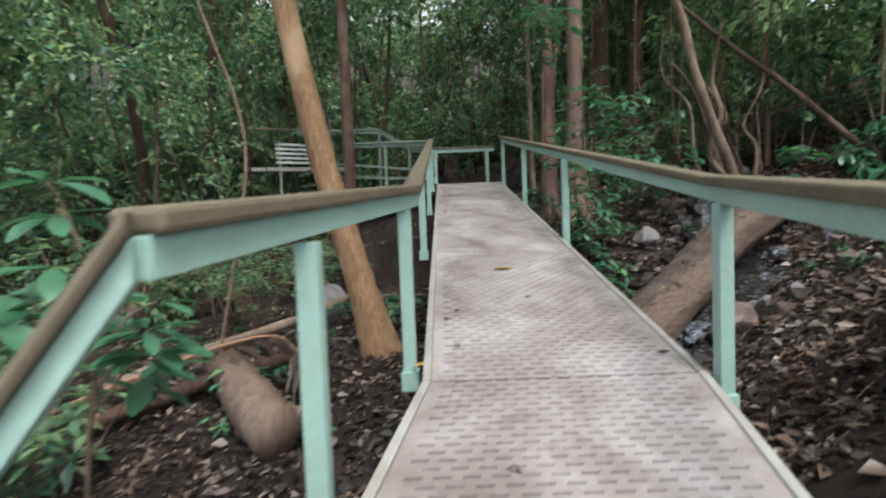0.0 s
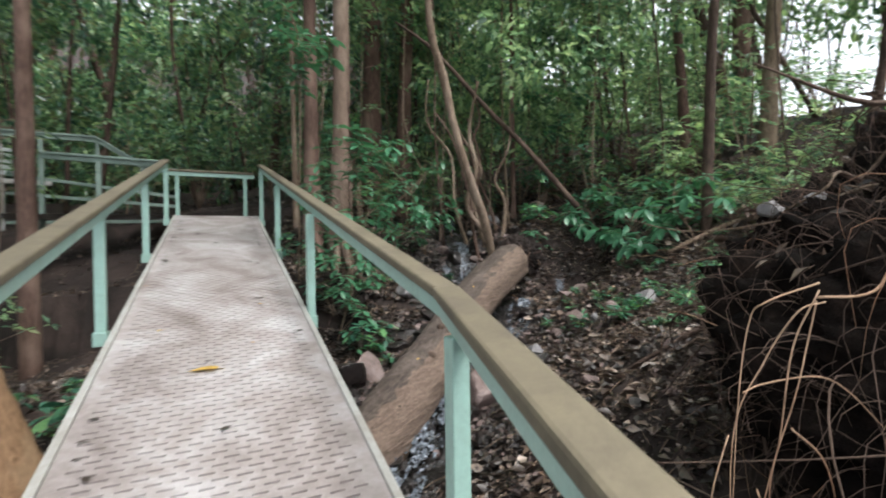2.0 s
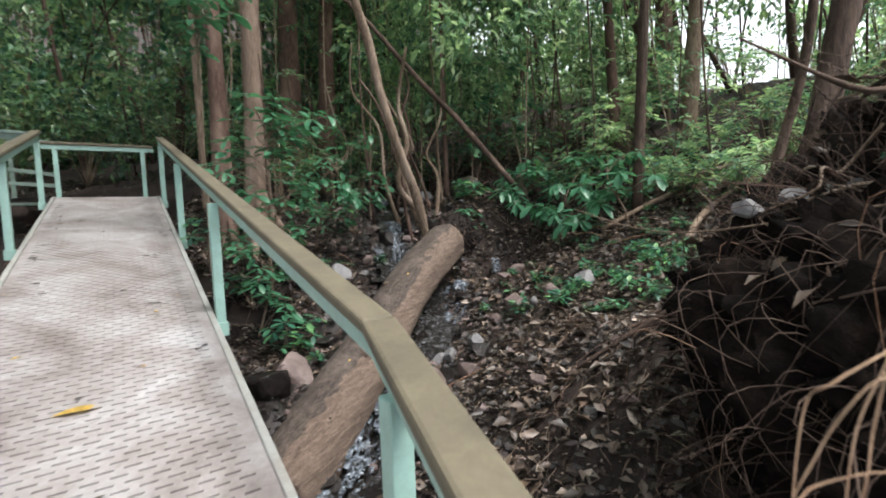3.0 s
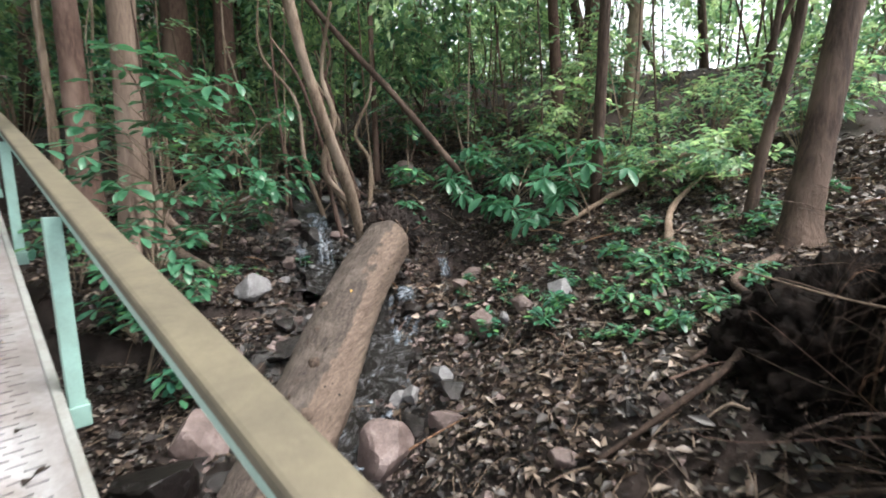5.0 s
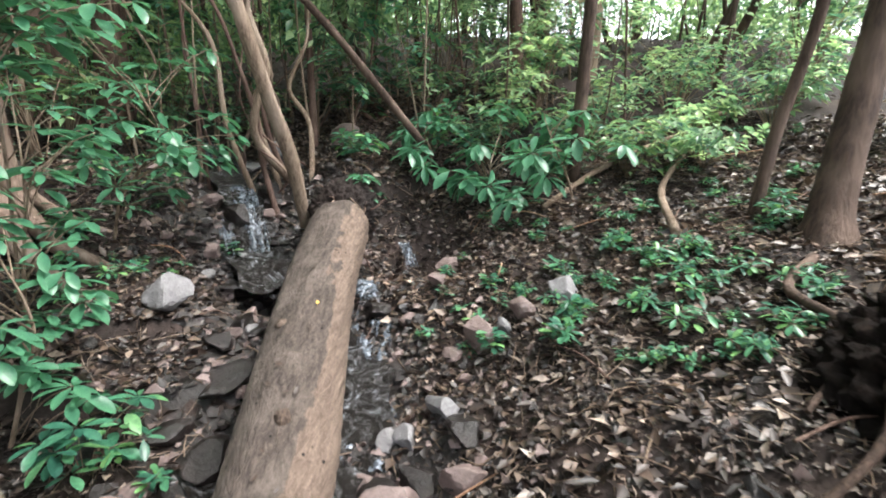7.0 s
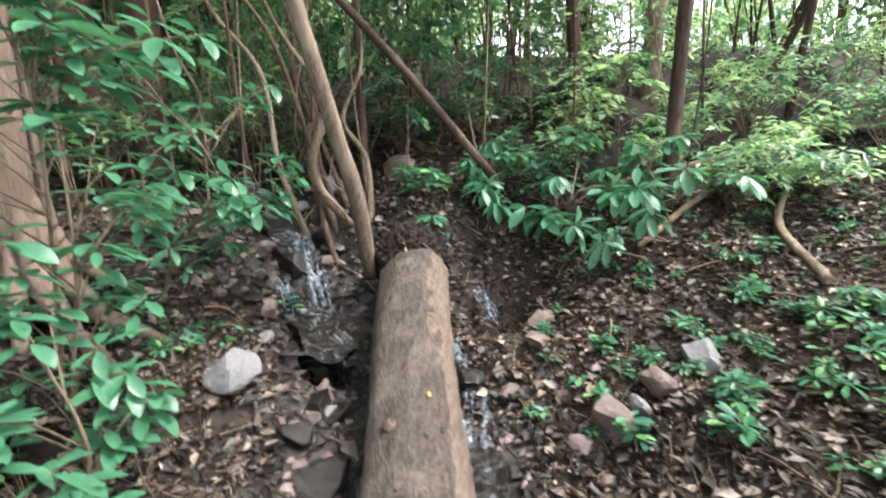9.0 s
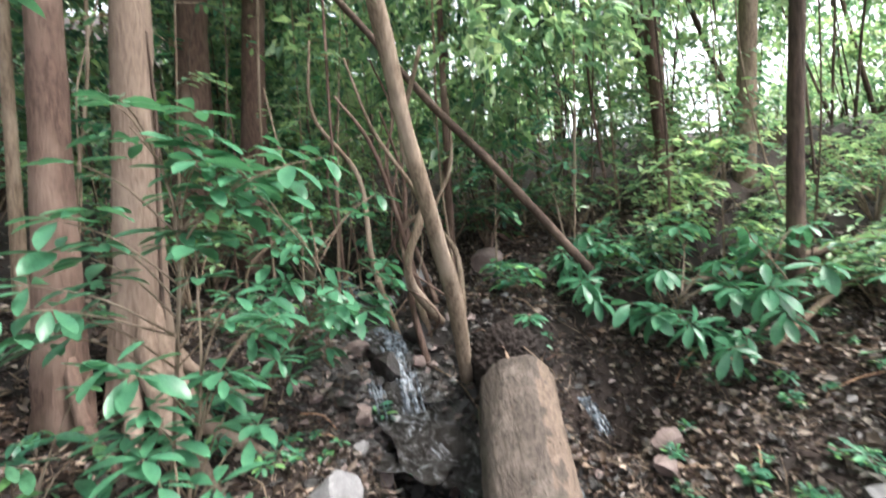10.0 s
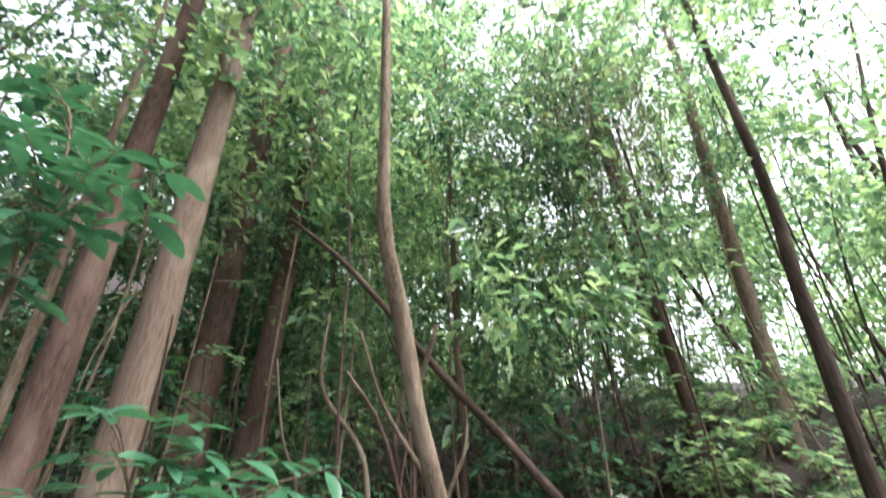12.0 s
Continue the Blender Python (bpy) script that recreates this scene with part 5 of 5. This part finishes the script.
for i in range(26):
    d = unit(rng.normal(0, 1, 3) + (-0.6, -0.5, 0.5))
    p = np.array((4.82, 7.02, 1.36)) + d * 0.3
    o = solid("root", *tube([p - d * 0.1, p + d * 0.05 + rng.normal(0, 0.04, 3), p + d * 0.12 + rng.normal(0, 0.12, 3) - (0, 0, 0.1)], [0.012, 0.008, 0.002], 9, 5, 0.1), (bark_red, bark_grey)[i % 2], lump)
    o.matrix_parent_inverse = Matrix.Translation((-4.8, -7.0, -1.3))

# ---- fallen branches and palm frond ----
def branch(label, pts, radii, mat):
    top = empty("fallen_branch", pts[0], label, "branch", "fallen branches")
    o = solid("branch_wood", *tube(pts, radii, 30, 9, 0.08), mat, top)
    o.matrix_parent_inverse = Matrix.Translation(-Vector(pts[0]))


def on(x, y, dz=0.02):
    return (x, y, gz(x, y) + dz)


branch("pale weathered branch lying below the ramp", [on(-2.9, 4.1, 0.15), on(-2.2, 4.9, 0.2), on(-1.6, 5.7, 0.22), on(-1.2, 6.3, 0.25)], [0.07, 0.065, 0.055, 0.04], bark_pale)
branch("reddish fallen branch lying below the ramp", [on(-2.7, 3.5, 0.1), on(-2.0, 4.1, 0.14), on(-1.3, 4.6, 0.12)], [0.06, 0.07, 0.05], bark_red)
branch("thick sawn log with pale cut end below the ramp", [on(-1.12, 3.25, 0.18), on(-1.5, 3.75, 0.17), on(-1.95, 4.35, 0.14)], [0.18, 0.18, 0.165], bark_pale)
branch("long pale branch lying on the leafy bank", [on(6.0, 5.25, 0.05), on(7.0, 4.8, 0.1), on(8.6, 4.0, 0.12)], [0.03, 0.035, 0.03], bark_grey)
branch("long pale branch lying on the upper bank", [on(7.0, 6.2, 0.1), on(8.0, 5.0, 0.16), on(9.0, 3.6, 0.12)], [0.035, 0.04, 0.03], bark_pale)
branch("bleached dead branch on the leafy bank", [on(5.6, 3.9, 0.05), on(6.6, 4.2, 0.12), on(7.5, 4.1, 0.1)], [0.04, 0.035, 0.02], bark_grey)
branch("gnarled surface root across the bank", [on(5.3, 3.0, 0.0), on(4.7, 3.15, 0.07), on(4.2, 2.9, 0.08), on(3.6, 3.1, 0.04)], [0.035, 0.03, 0.025, 0.012], bark_dark)
branch("gnarled surface root beside the mound", [on(4.4, 2.4, 0.2), on(4.0, 2.8, 0.12), on(3.4, 2.9, 0.1), on(2.9, 3.3, 0.03)], [0.03, 0.028, 0.02, 0.01], bark_dark)
for pts, rad in (([on(2.44, 8.46, 0.75), on(2.5, 8.3, 0.36), on(2.62, 8.05, 0.12), on(2.8, 7.75, 0.03), on(2.95, 7.55, -0.03)], [0.06, 0.075, 0.07, 0.045, 0.02]),
                 ([on(2.38, 8.46, 0.8), on(2.38, 8.3, 0.4), on(2.42, 8.0, 0.13), on(2.46, 7.7, 0.04), on(2.5, 7.4, -0.03)], [0.06, 0.08, 0.075, 0.05, 0.02]),
                 ([on(2.34, 8.5, 0.6), on(2.28, 8.35, 0.28), on(2.2, 8.1, 0.08), on(2.1, 7.85, -0.03)], [0.05, 0.065, 0.05, 0.02]),
                 ([on(2.5, 8.5, 0.55), on(2.62, 8.42, 0.25), on(2.85, 8.3, 0.07), on(3.1, 8.2, -0.03)], [0.05, 0.06, 0.045, 0.02]),
                 ([on(1.95, 8.45, 0.5), on(2.0, 8.25, 0.2), on(2.05, 8.0, 0.05), on(2.1, 7.8, -0.03)], [0.045, 0.05, 0.035, 0.015])):
    branch("buttress root spreading from the foot of the tree", pts, rad, bark_pale if pts[0][0] > 2 else bark_red)
branch("thin curved cane arching from the root plate", [(2.9, 0.9, 1.75), (2.6, 1.6, 1.72), (2.5, 2.3, 1.62), (2.75, 3.0, 1.72)], [0.0035, 0.0035, 0.003, 0.002], bark_grey)
for i in range(60):
    x, y = rng.uniform(2.6, 8), rng.uniform(2.6, 8.5)
    a, l = rng.uniform(0, 6.28), rng.uniform(0.15, 0.6)
    branch("thin dry stick lying among fallen leaves", [on(x, y, 0.03), on(x + math.cos(a) * l * 0.5 + 0.03, y + math.sin(a) * l * 0.5, 0.05), on(x + math.cos(a) * l, y + math.sin(a) * l, 0.03)], [0.008, 0.007, 0.004], (bark_grey, bark_red, straw)[i % 3])

frond = empty("palm_frond", (-1.9, 4.0, 0.1), "dry brown palm frond fallen below the ramp", "palm frond")
inv = Matrix.Translation((1.9, -4.0, -0.1))
rib = curve_points([on(-2.9, 3.6, 0.15), on(-2.0, 4.1, 0.4), on(-1.4, 4.3, 0.42), on(-1.0, 3.9, 0.1)], 40)
o = solid("rib", *tube(rib[::8], [0.022, 0.018, 0.012, 0.006], 30, 7, 0.03), straw, frond)
o.matrix_parent_inverse = inv
for i in range(4, 40):
    for sd in (-1, 1):
        t = unit(rib[min(39, i + 1)] - rib[i - 1])
        d = unit(np.cross(t, (0, 0, 1)) * sd + t * 0.9 + (0, 0, rng.uniform(-0.5, 0.1)))
        v, f = leaf_mesh(rib[i:i + 1], d[None], np.array([[0, 0, 1.0]]), [rng.uniform(0.25, 0.42)], [0.028], True, 0.3)
        o = solid("leaflet", v, f, litter_mat, frond)
        o.matrix_parent_inverse = inv

# ---- far walkway, stairs and slatted bench ----
# These rails and beams take the mint copy with shade painted in.
far_rail = "handrail of the upper walkway, darkened to stand for shade"
handrail(far_rail, [(-3.6, 12.05, 3.80), (-1.55, 12.2, 3.82), (-0.75, 12.15, 3.30), (-0.1, 11.3, 3.12)], [(-2.4, 12.1, 3.7, 1.9), (-1.55, 12.2, 3.70, 1.6), (-0.8, 12.15, 3.22, 1.9)], paint=shaded_mint, cap=shaded_mint)
handrail("grey-green rail along the side walkway", [(-0.25, 9.97, 3.05), (-2.1, 11.0, 3.26)], [(-1.2, 10.45, 3.05, 1.9), (-2.1, 11.0, 3.14, 1.9)], paint=shaded_mint, cap=shaded_mint)
walkway = empty("side_walkway", (-0.1, 10.0, 2.1), "raised side walkway with grey-green timber beams", "walkway")
for za in (2.14, 2.42, 2.60):
    o = part("side_beam", box_between((-0.15, 11.25, za), (-3.0, 12.4, za + (za - 2.14)), 0.05, 0.06), shaded_mint, walkway)
    o.matrix_parent_inverse = Matrix.Translation((0.1, -10.0, -2.1))
o = slotted_deck((-3.0, 11.3, 2.14), (-0.06, 11.25, 2.14), (-3.0, 10.0, 2.14), (-0.06, 10.0, 2.14), "grating", walkway)
o.matrix_parent_inverse = Matrix.Translation((0.1, -10.0, -2.1))
bench = empty("slatted_bench", (-3.6, 13.1, 2.9), "pale slatted bench back on the upper platform", "bench")
inv = Matrix.Translation((3.6, -13.1, -2.9))
for i in range(5):
    o = part("slat", box_between((-4.5, 12.95, 3.72 - 0.125 * i), (-3.1, 13.35, 3.66 - 0.115 * i), 0.03, 0.07), slat_mat, bench)
    o.matrix_parent_inverse = inv
for x, y in ((-4.4, 13.02), (-3.35, 13.32), (-3.05, 13.4)):
    o = part("post", box_between((x - 0.03, y, 3.75), (x + 0.03, y, 3.75), 0.06, 1.9), beam_mat, bench)
    o.matrix_parent_inverse = inv
o = part("platform_beam", box_between((-5.2, 12.8, 3.05), (-2.6, 13.5, 3.05), 0.08, 0.10), beam_mat, bench)
o.matrix_parent_inverse = inv
o = part("top_rail", box_between((-5.2, 12.8, 4.12), (-2.6, 13.5, 4.10), 0.07, 0.05), cap_mat, bench)
o.matrix_parent_inverse = inv

# ---- leaves on the grating ----
def deck_leaf(label, x, y, l, w, mat, turn):
    v, f = leaf_mesh(np.zeros((1, 3)), np.array([[1.0, 0, 0]]), np.array([[0, 0, 1.0]]), [l], [w], True, 0.05)
    ob = solid("fallen_leaf", v, f, mat)
    ob.matrix_world = pose(x, y, float(deck_z(y)) + 0.006, 0, 0, turn)
    tagged(ob, label, "leaf", "leaves on the grating")


for x, y, l, m, a in ((0.40, 4.05, 0.2, yellow_leaf, 5), (0.18, 4.72, 0.09, yellow_leaf, 60), (0.17, 5.78, 0.07, litter_mat, 20), (0.73, 5.66, 0.06, litter_mat, 150), (0.89, 5.09, 0.07, litter_mat, 80), (1.08, 4.5, 0.07, litter_mat, 40), (0.9, 5.15, 0.08, yellow_leaf, 120),
                      (1.05, 4.46, 0.08, litter_mat, 70), (0.26, 1.70, 0.1, litter_mat, 130), (-0.02, 2.54, 0.13, yellow_leaf, 170), (0.01, 3.08, 0.06, litter_mat, 30), (0.03, 3.11, 0.06, litter_mat, 95), (0.12, 6.02, 0.07, litter_mat, 45), (1.09, 2.59, 0.08, litter_mat, 10),
                      (0.27, 8.22, 0.08, litter_mat, 15), (0.94, 6.6, 0.08, litter_mat, 60), (0.99, 6.5, 0.07, litter_mat, 130), (0.09, 8.32, 0.09, litter_mat, 75), (0.05, 7.2, 0.07, litter_mat, 20), (1.1, 7.5, 0.07, litter_mat, 160), (0.08, 6.7, 0.08, litter_mat, 110), (1.05, 8.6, 0.09, litter_mat, 35), (0.06, 9.1, 0.08, litter_mat, 85)):
    deck_leaf("yellowed fallen leaf lying on the grating" if m is yellow_leaf else "brown fallen leaf lying on the grating", x, y, l, l * 0.4, m, a)

for i in range(64):
    y = 2.6 + 7.2 * rng.uniform() ** 0.7
    x = (0.0 + abs(rng.normal(0, 0.07)) if i % 2 else 1.14 - abs(rng.normal(0, 0.07))) if i < 50 else rng.uniform(0.1, 1.05)
    l = rng.uniform(0.03, 0.08)
    deck_leaf("brown fallen leaf lying on the grating", x, y, l, l * rng.uniform(0.3, 0.55), pale_leaf if i % 7 == 0 else litter_mat, rng.uniform(0, 360))

strands = []
for i in range(340):
    x, y, z = 7.6 + rng.normal(0, 0.75), 6.8 + rng.normal(0, 0.6), rng.uniform(7.6, 10.5)
    l, w = rng.uniform(0.8, 2.6), rng.normal(0, 0.13, (3, 2))
    strands.append(tube([(x, y, z), (x + w[0, 0], y + w[0, 1], z - l * 0.4), (x + w[1, 0], y + w[1, 1], z - l * 0.7), (x + w[2, 0], y + w[2, 1], z - l)], [0.006, 0.005, 0.004, 0.002], 9, 4, 0.0))
tagged(solid("dead_vine_strands", *join(strands), bark_grey), "tangle of dead vine strands hanging from the canopy", "vines", kind="stuff")

# ---- far wood ----
pieces = []
for i in range(400):
    a, r = rng.uniform(-1.0, 1.85), rng.uniform(9.5, 32)
    x, y = 1 + math.sin(a) * r, 3 + math.cos(a) * r
    z, h = gz(x, y), rng.uniform(5, 13)
    ln, bend = rng.normal(0, 1.3, 2), rng.normal(0, 0.35, 2)
    r0 = rng.choice([0.012, 0.022, 0.045, 0.11], p=[0.42, 0.32, 0.18, 0.08])
    pieces.append(tube([(x, y, z - 0.2), (x + ln[0] * 0.5 + bend[0], y + ln[1] * 0.5 + bend[1], z + h / 2), (x + ln[0], y + ln[1], z + h)], [r0 * 1.3, r0, r0 * 0.6], 9, 6, 0.05))
tagged(solid("distant_trunks", *join(pieces), bark_dark), "many slender dark trunks deep in the forest", "woods", kind="stuff")


def wood(name, label, lo, hi, n, near, far, top, mat, dense, low=0.0):
    clumps = []
    for i in range(n // 5):
        a, r = rng.uniform(lo, hi), near + (far - near) * rng.uniform(0, 1) ** 0.9
        x, y = 1 + math.sin(a) * r, 3 + math.cos(a) * r
        z = gz(x, y) + low + (top - low) * rng.uniform(0, 1) ** 1.15
        for j in range(5):
            p = np.array((x, y, z)) + rng.normal(0, 1, 3) * (0.7, 0.7, 0.35) * (1 + 0.03 * r)
            clumps.append((*p, rng.uniform(0.5, 1.2), dense * (0.7 + 0.03 * r) * rng.uniform(0.5, 1.4), 0.11 + 0.008 * r))
    tagged(solid(name, *crown_leaves(clumps, 0.44), mat), label, "woods", kind="stuff")


wood("dark_forest_foliage", "dense shaded forest foliage beyond the ramp", -1.15, 0.55, 960, 9.0, 26, 12, leaf_mid, 180)
wood("back_foliage", "shaded foliage closing the forest far behind the ramp", -1.3, 0.8, 460, 23.0, 35, 15, leaf_mid, 110)
wood("bright_forest_foliage", "layered forest foliage beyond the creek, backlight painted into its colour", 0.45, 0.75, 190, 9.0, 24, 13, leaf_lit, 140)
wood("clearing_foliage", "open foliage of the clearing, sunlight painted into its colour", 0.72, 1.85, 270, 9.5, 26, 7.5, leaf_lit, 120)
wood("crown_foliage", "airy crowns high above the creek and the clearing", 0.25, 1.75, 240, 8.0, 17, 16, leaf_lit, 105, 8.8)
wood("middle_foliage", "hanging foliage of the thicket above the bank", 0.15, 1.35, 120, 6.4, 9.5, 9.0, leaf_lit, 120, 2.2)
clumps = [(*(np.array(p) + rng.normal(0, 0.5, 3)), 0.9, 190, 0.12) for p in ((6.2, 7.6, 7.8), (6.0, 7.9, 8.8), (7.1, 6.9, 8.6), (7.0, 7.1, 7.4), (7.7, 6.6, 7.0), (5.2, 8.1, 7.0), (6.4, 7.4, 6.4), (5.7, 7.9, 5.8), (6.8, 7.2, 5.6)) for k in range(4)]
for i in range(62):
    a, r = rng.uniform(0.1, 0.95), rng.uniform(6.0, 10)
    x, y = 1.4 + math.sin(a) * r, 4.6 + math.cos(a) * r
    clumps.append((x, y, gz(x, y) + rng.uniform(3.2, 9.5), rng.uniform(0.6, 1.0), 170, 0.12))
tagged(solid("hanging_curtain", *crown_leaves(clumps), leaf_mid), "curtain of vine leaves hanging from the canopy", "woods", kind="stuff")
clumps = []
# Overhead clumps, many out of view, added to dim the ramp.
for i in range(250):
    x, y = (rng.uniform(-8, 5.5), rng.uniform(-8, 14)) if i < 190 else (rng.uniform(-2.5, 3), rng.uniform(-1, 10))
    if x > 2.6 and y > 5.0 and i % 2:
        continue
    clumps.append((x, y, gz(x, y) + rng.uniform(7.0, 12.5), rng.uniform(0.9, 1.6), 110, 0.19))
# Mostly unseen clumps on the sun side, added to shade the near bank.
for i in range(44):
    x, y = rng.uniform(4.0, 9.5), rng.uniform(-5, 3.5)
    clumps.append((x, y, gz(x, y) + rng.uniform(6.5, 10.5), rng.uniform(0.9, 1.5), 120, 0.17))
tagged(solid("shading_canopy", *crown_leaves(clumps), leaf_mid), "broken leafy canopy over the ramp and creek, partly unseen, added for shade", "woods", kind="stuff")

# ---- leaf litter ----
n = 125000
u = rng.uniform(0, 1, n)
px = np.where(u < 0.68, rng.uniform(1.4, 9.0, n), np.where(u < 0.82, rng.uniform(-4.5, 0.2, n), rng.uniform(-5, 13, n)))
py = np.where(u < 0.68, rng.uniform(2.2, 10.5, n), np.where(u < 0.82, rng.uniform(1.5, 8, n), rng.uniform(0.5, 15, n)))
near = np.full(n, 9.0)
for a, b in zip(CREEK[3:11], CREEK[4:12]):
    e = b[:2] - a[:2]
    t = np.clip(((px - a[0]) * e[0] + (py - a[1]) * e[1]) / (e @ e), 0, 1)
    near = np.minimum(near, np.hypot(px - a[0] - t * e[0], py - a[1] - t * e[1]))
t = np.clip(((px - 1.42) * 3.0 + (py - 4.34) * 2.32) / 14.38, 0.15, 0.95)
beside, behind = np.hypot(px - 1.42 - 3.0 * t, py - 4.34 - 2.32 * t), (py - 4.34) * 3.0 - (px - 1.42) * 2.32 > 0
wet = np.where(behind, np.clip((beside - 0.72) / 0.3, 0.12, 1), 1)
keep = rng.uniform(0, 1, n) < np.clip((near - 0.25) / 0.45, 0.10, 1) * wet
px, py = px[keep], py[keep]
n = len(px)
at = np.stack([px, py, ground_z(px, py) + rng.uniform(0.004, 0.035, n)], 1)
ln = 0.022 + 0.095 * rng.uniform(0, 1, n) ** 2.2
tagged(solid("leaf_litter", *leaf_mesh(at, rng.normal(0, 1, (n, 3)) * (1, 1, 0.3), rng.normal(0, 0.55, (n, 3)) + (0, 0, 1), ln, ln * rng.uniform(0.3, 0.7, n), curl=0.1), litter_mat), "brown fallen leaves covering the forest floor", "leaf litter", kind="stuff")
n = 5200
px, py = np.where(np.arange(n) < 4400, rng.uniform(1.6, 8.5, n), rng.uniform(-4, 0, n)), rng.uniform(2.2, 9.5, n)
a, l = rng.uniform(0, 6.28, n), 0.05 + 0.3 * rng.uniform(0, 1, n) ** 2
w = 0.0015 + 0.004 * rng.uniform(0, 1, n) ** 2
P = np.stack([px, py, ground_z(px, py) + 0.02], 1)
Q = np.stack([px + np.cos(a) * l, py + np.sin(a) * l, ground_z(px + np.cos(a) * l, py + np.sin(a) * l) + rng.uniform(0.01, 0.05, n)], 1)
M = (P + Q) / 2 + rng.normal(0, 0.05, (n, 3)) * l[:, None]
S = np.stack([-np.sin(a), np.cos(a), 0 * a], 1) * w[:, None]
U = np.array((0, 0, 1.0)) * w[:, None] * 1.4
V = np.stack([P + S, P - S, P + U, M + S, M - S, M + U, Q + S * 0.4, Q - S * 0.4, Q + U * 0.4], 1)
F = np.array([(0, 3, 5, 2), (2, 5, 4, 1), (1, 4, 3, 0), (3, 6, 8, 5), (5, 8, 7, 4), (4, 7, 6, 3)])
tagged(solid("dry_twigs", V.reshape(-1, 3), (F + np.arange(n)[:, None, None] * 9).reshape(-1, 4), bark_grey), "thin dry twigs strewn over the forest floor", "twigs", kind="stuff")
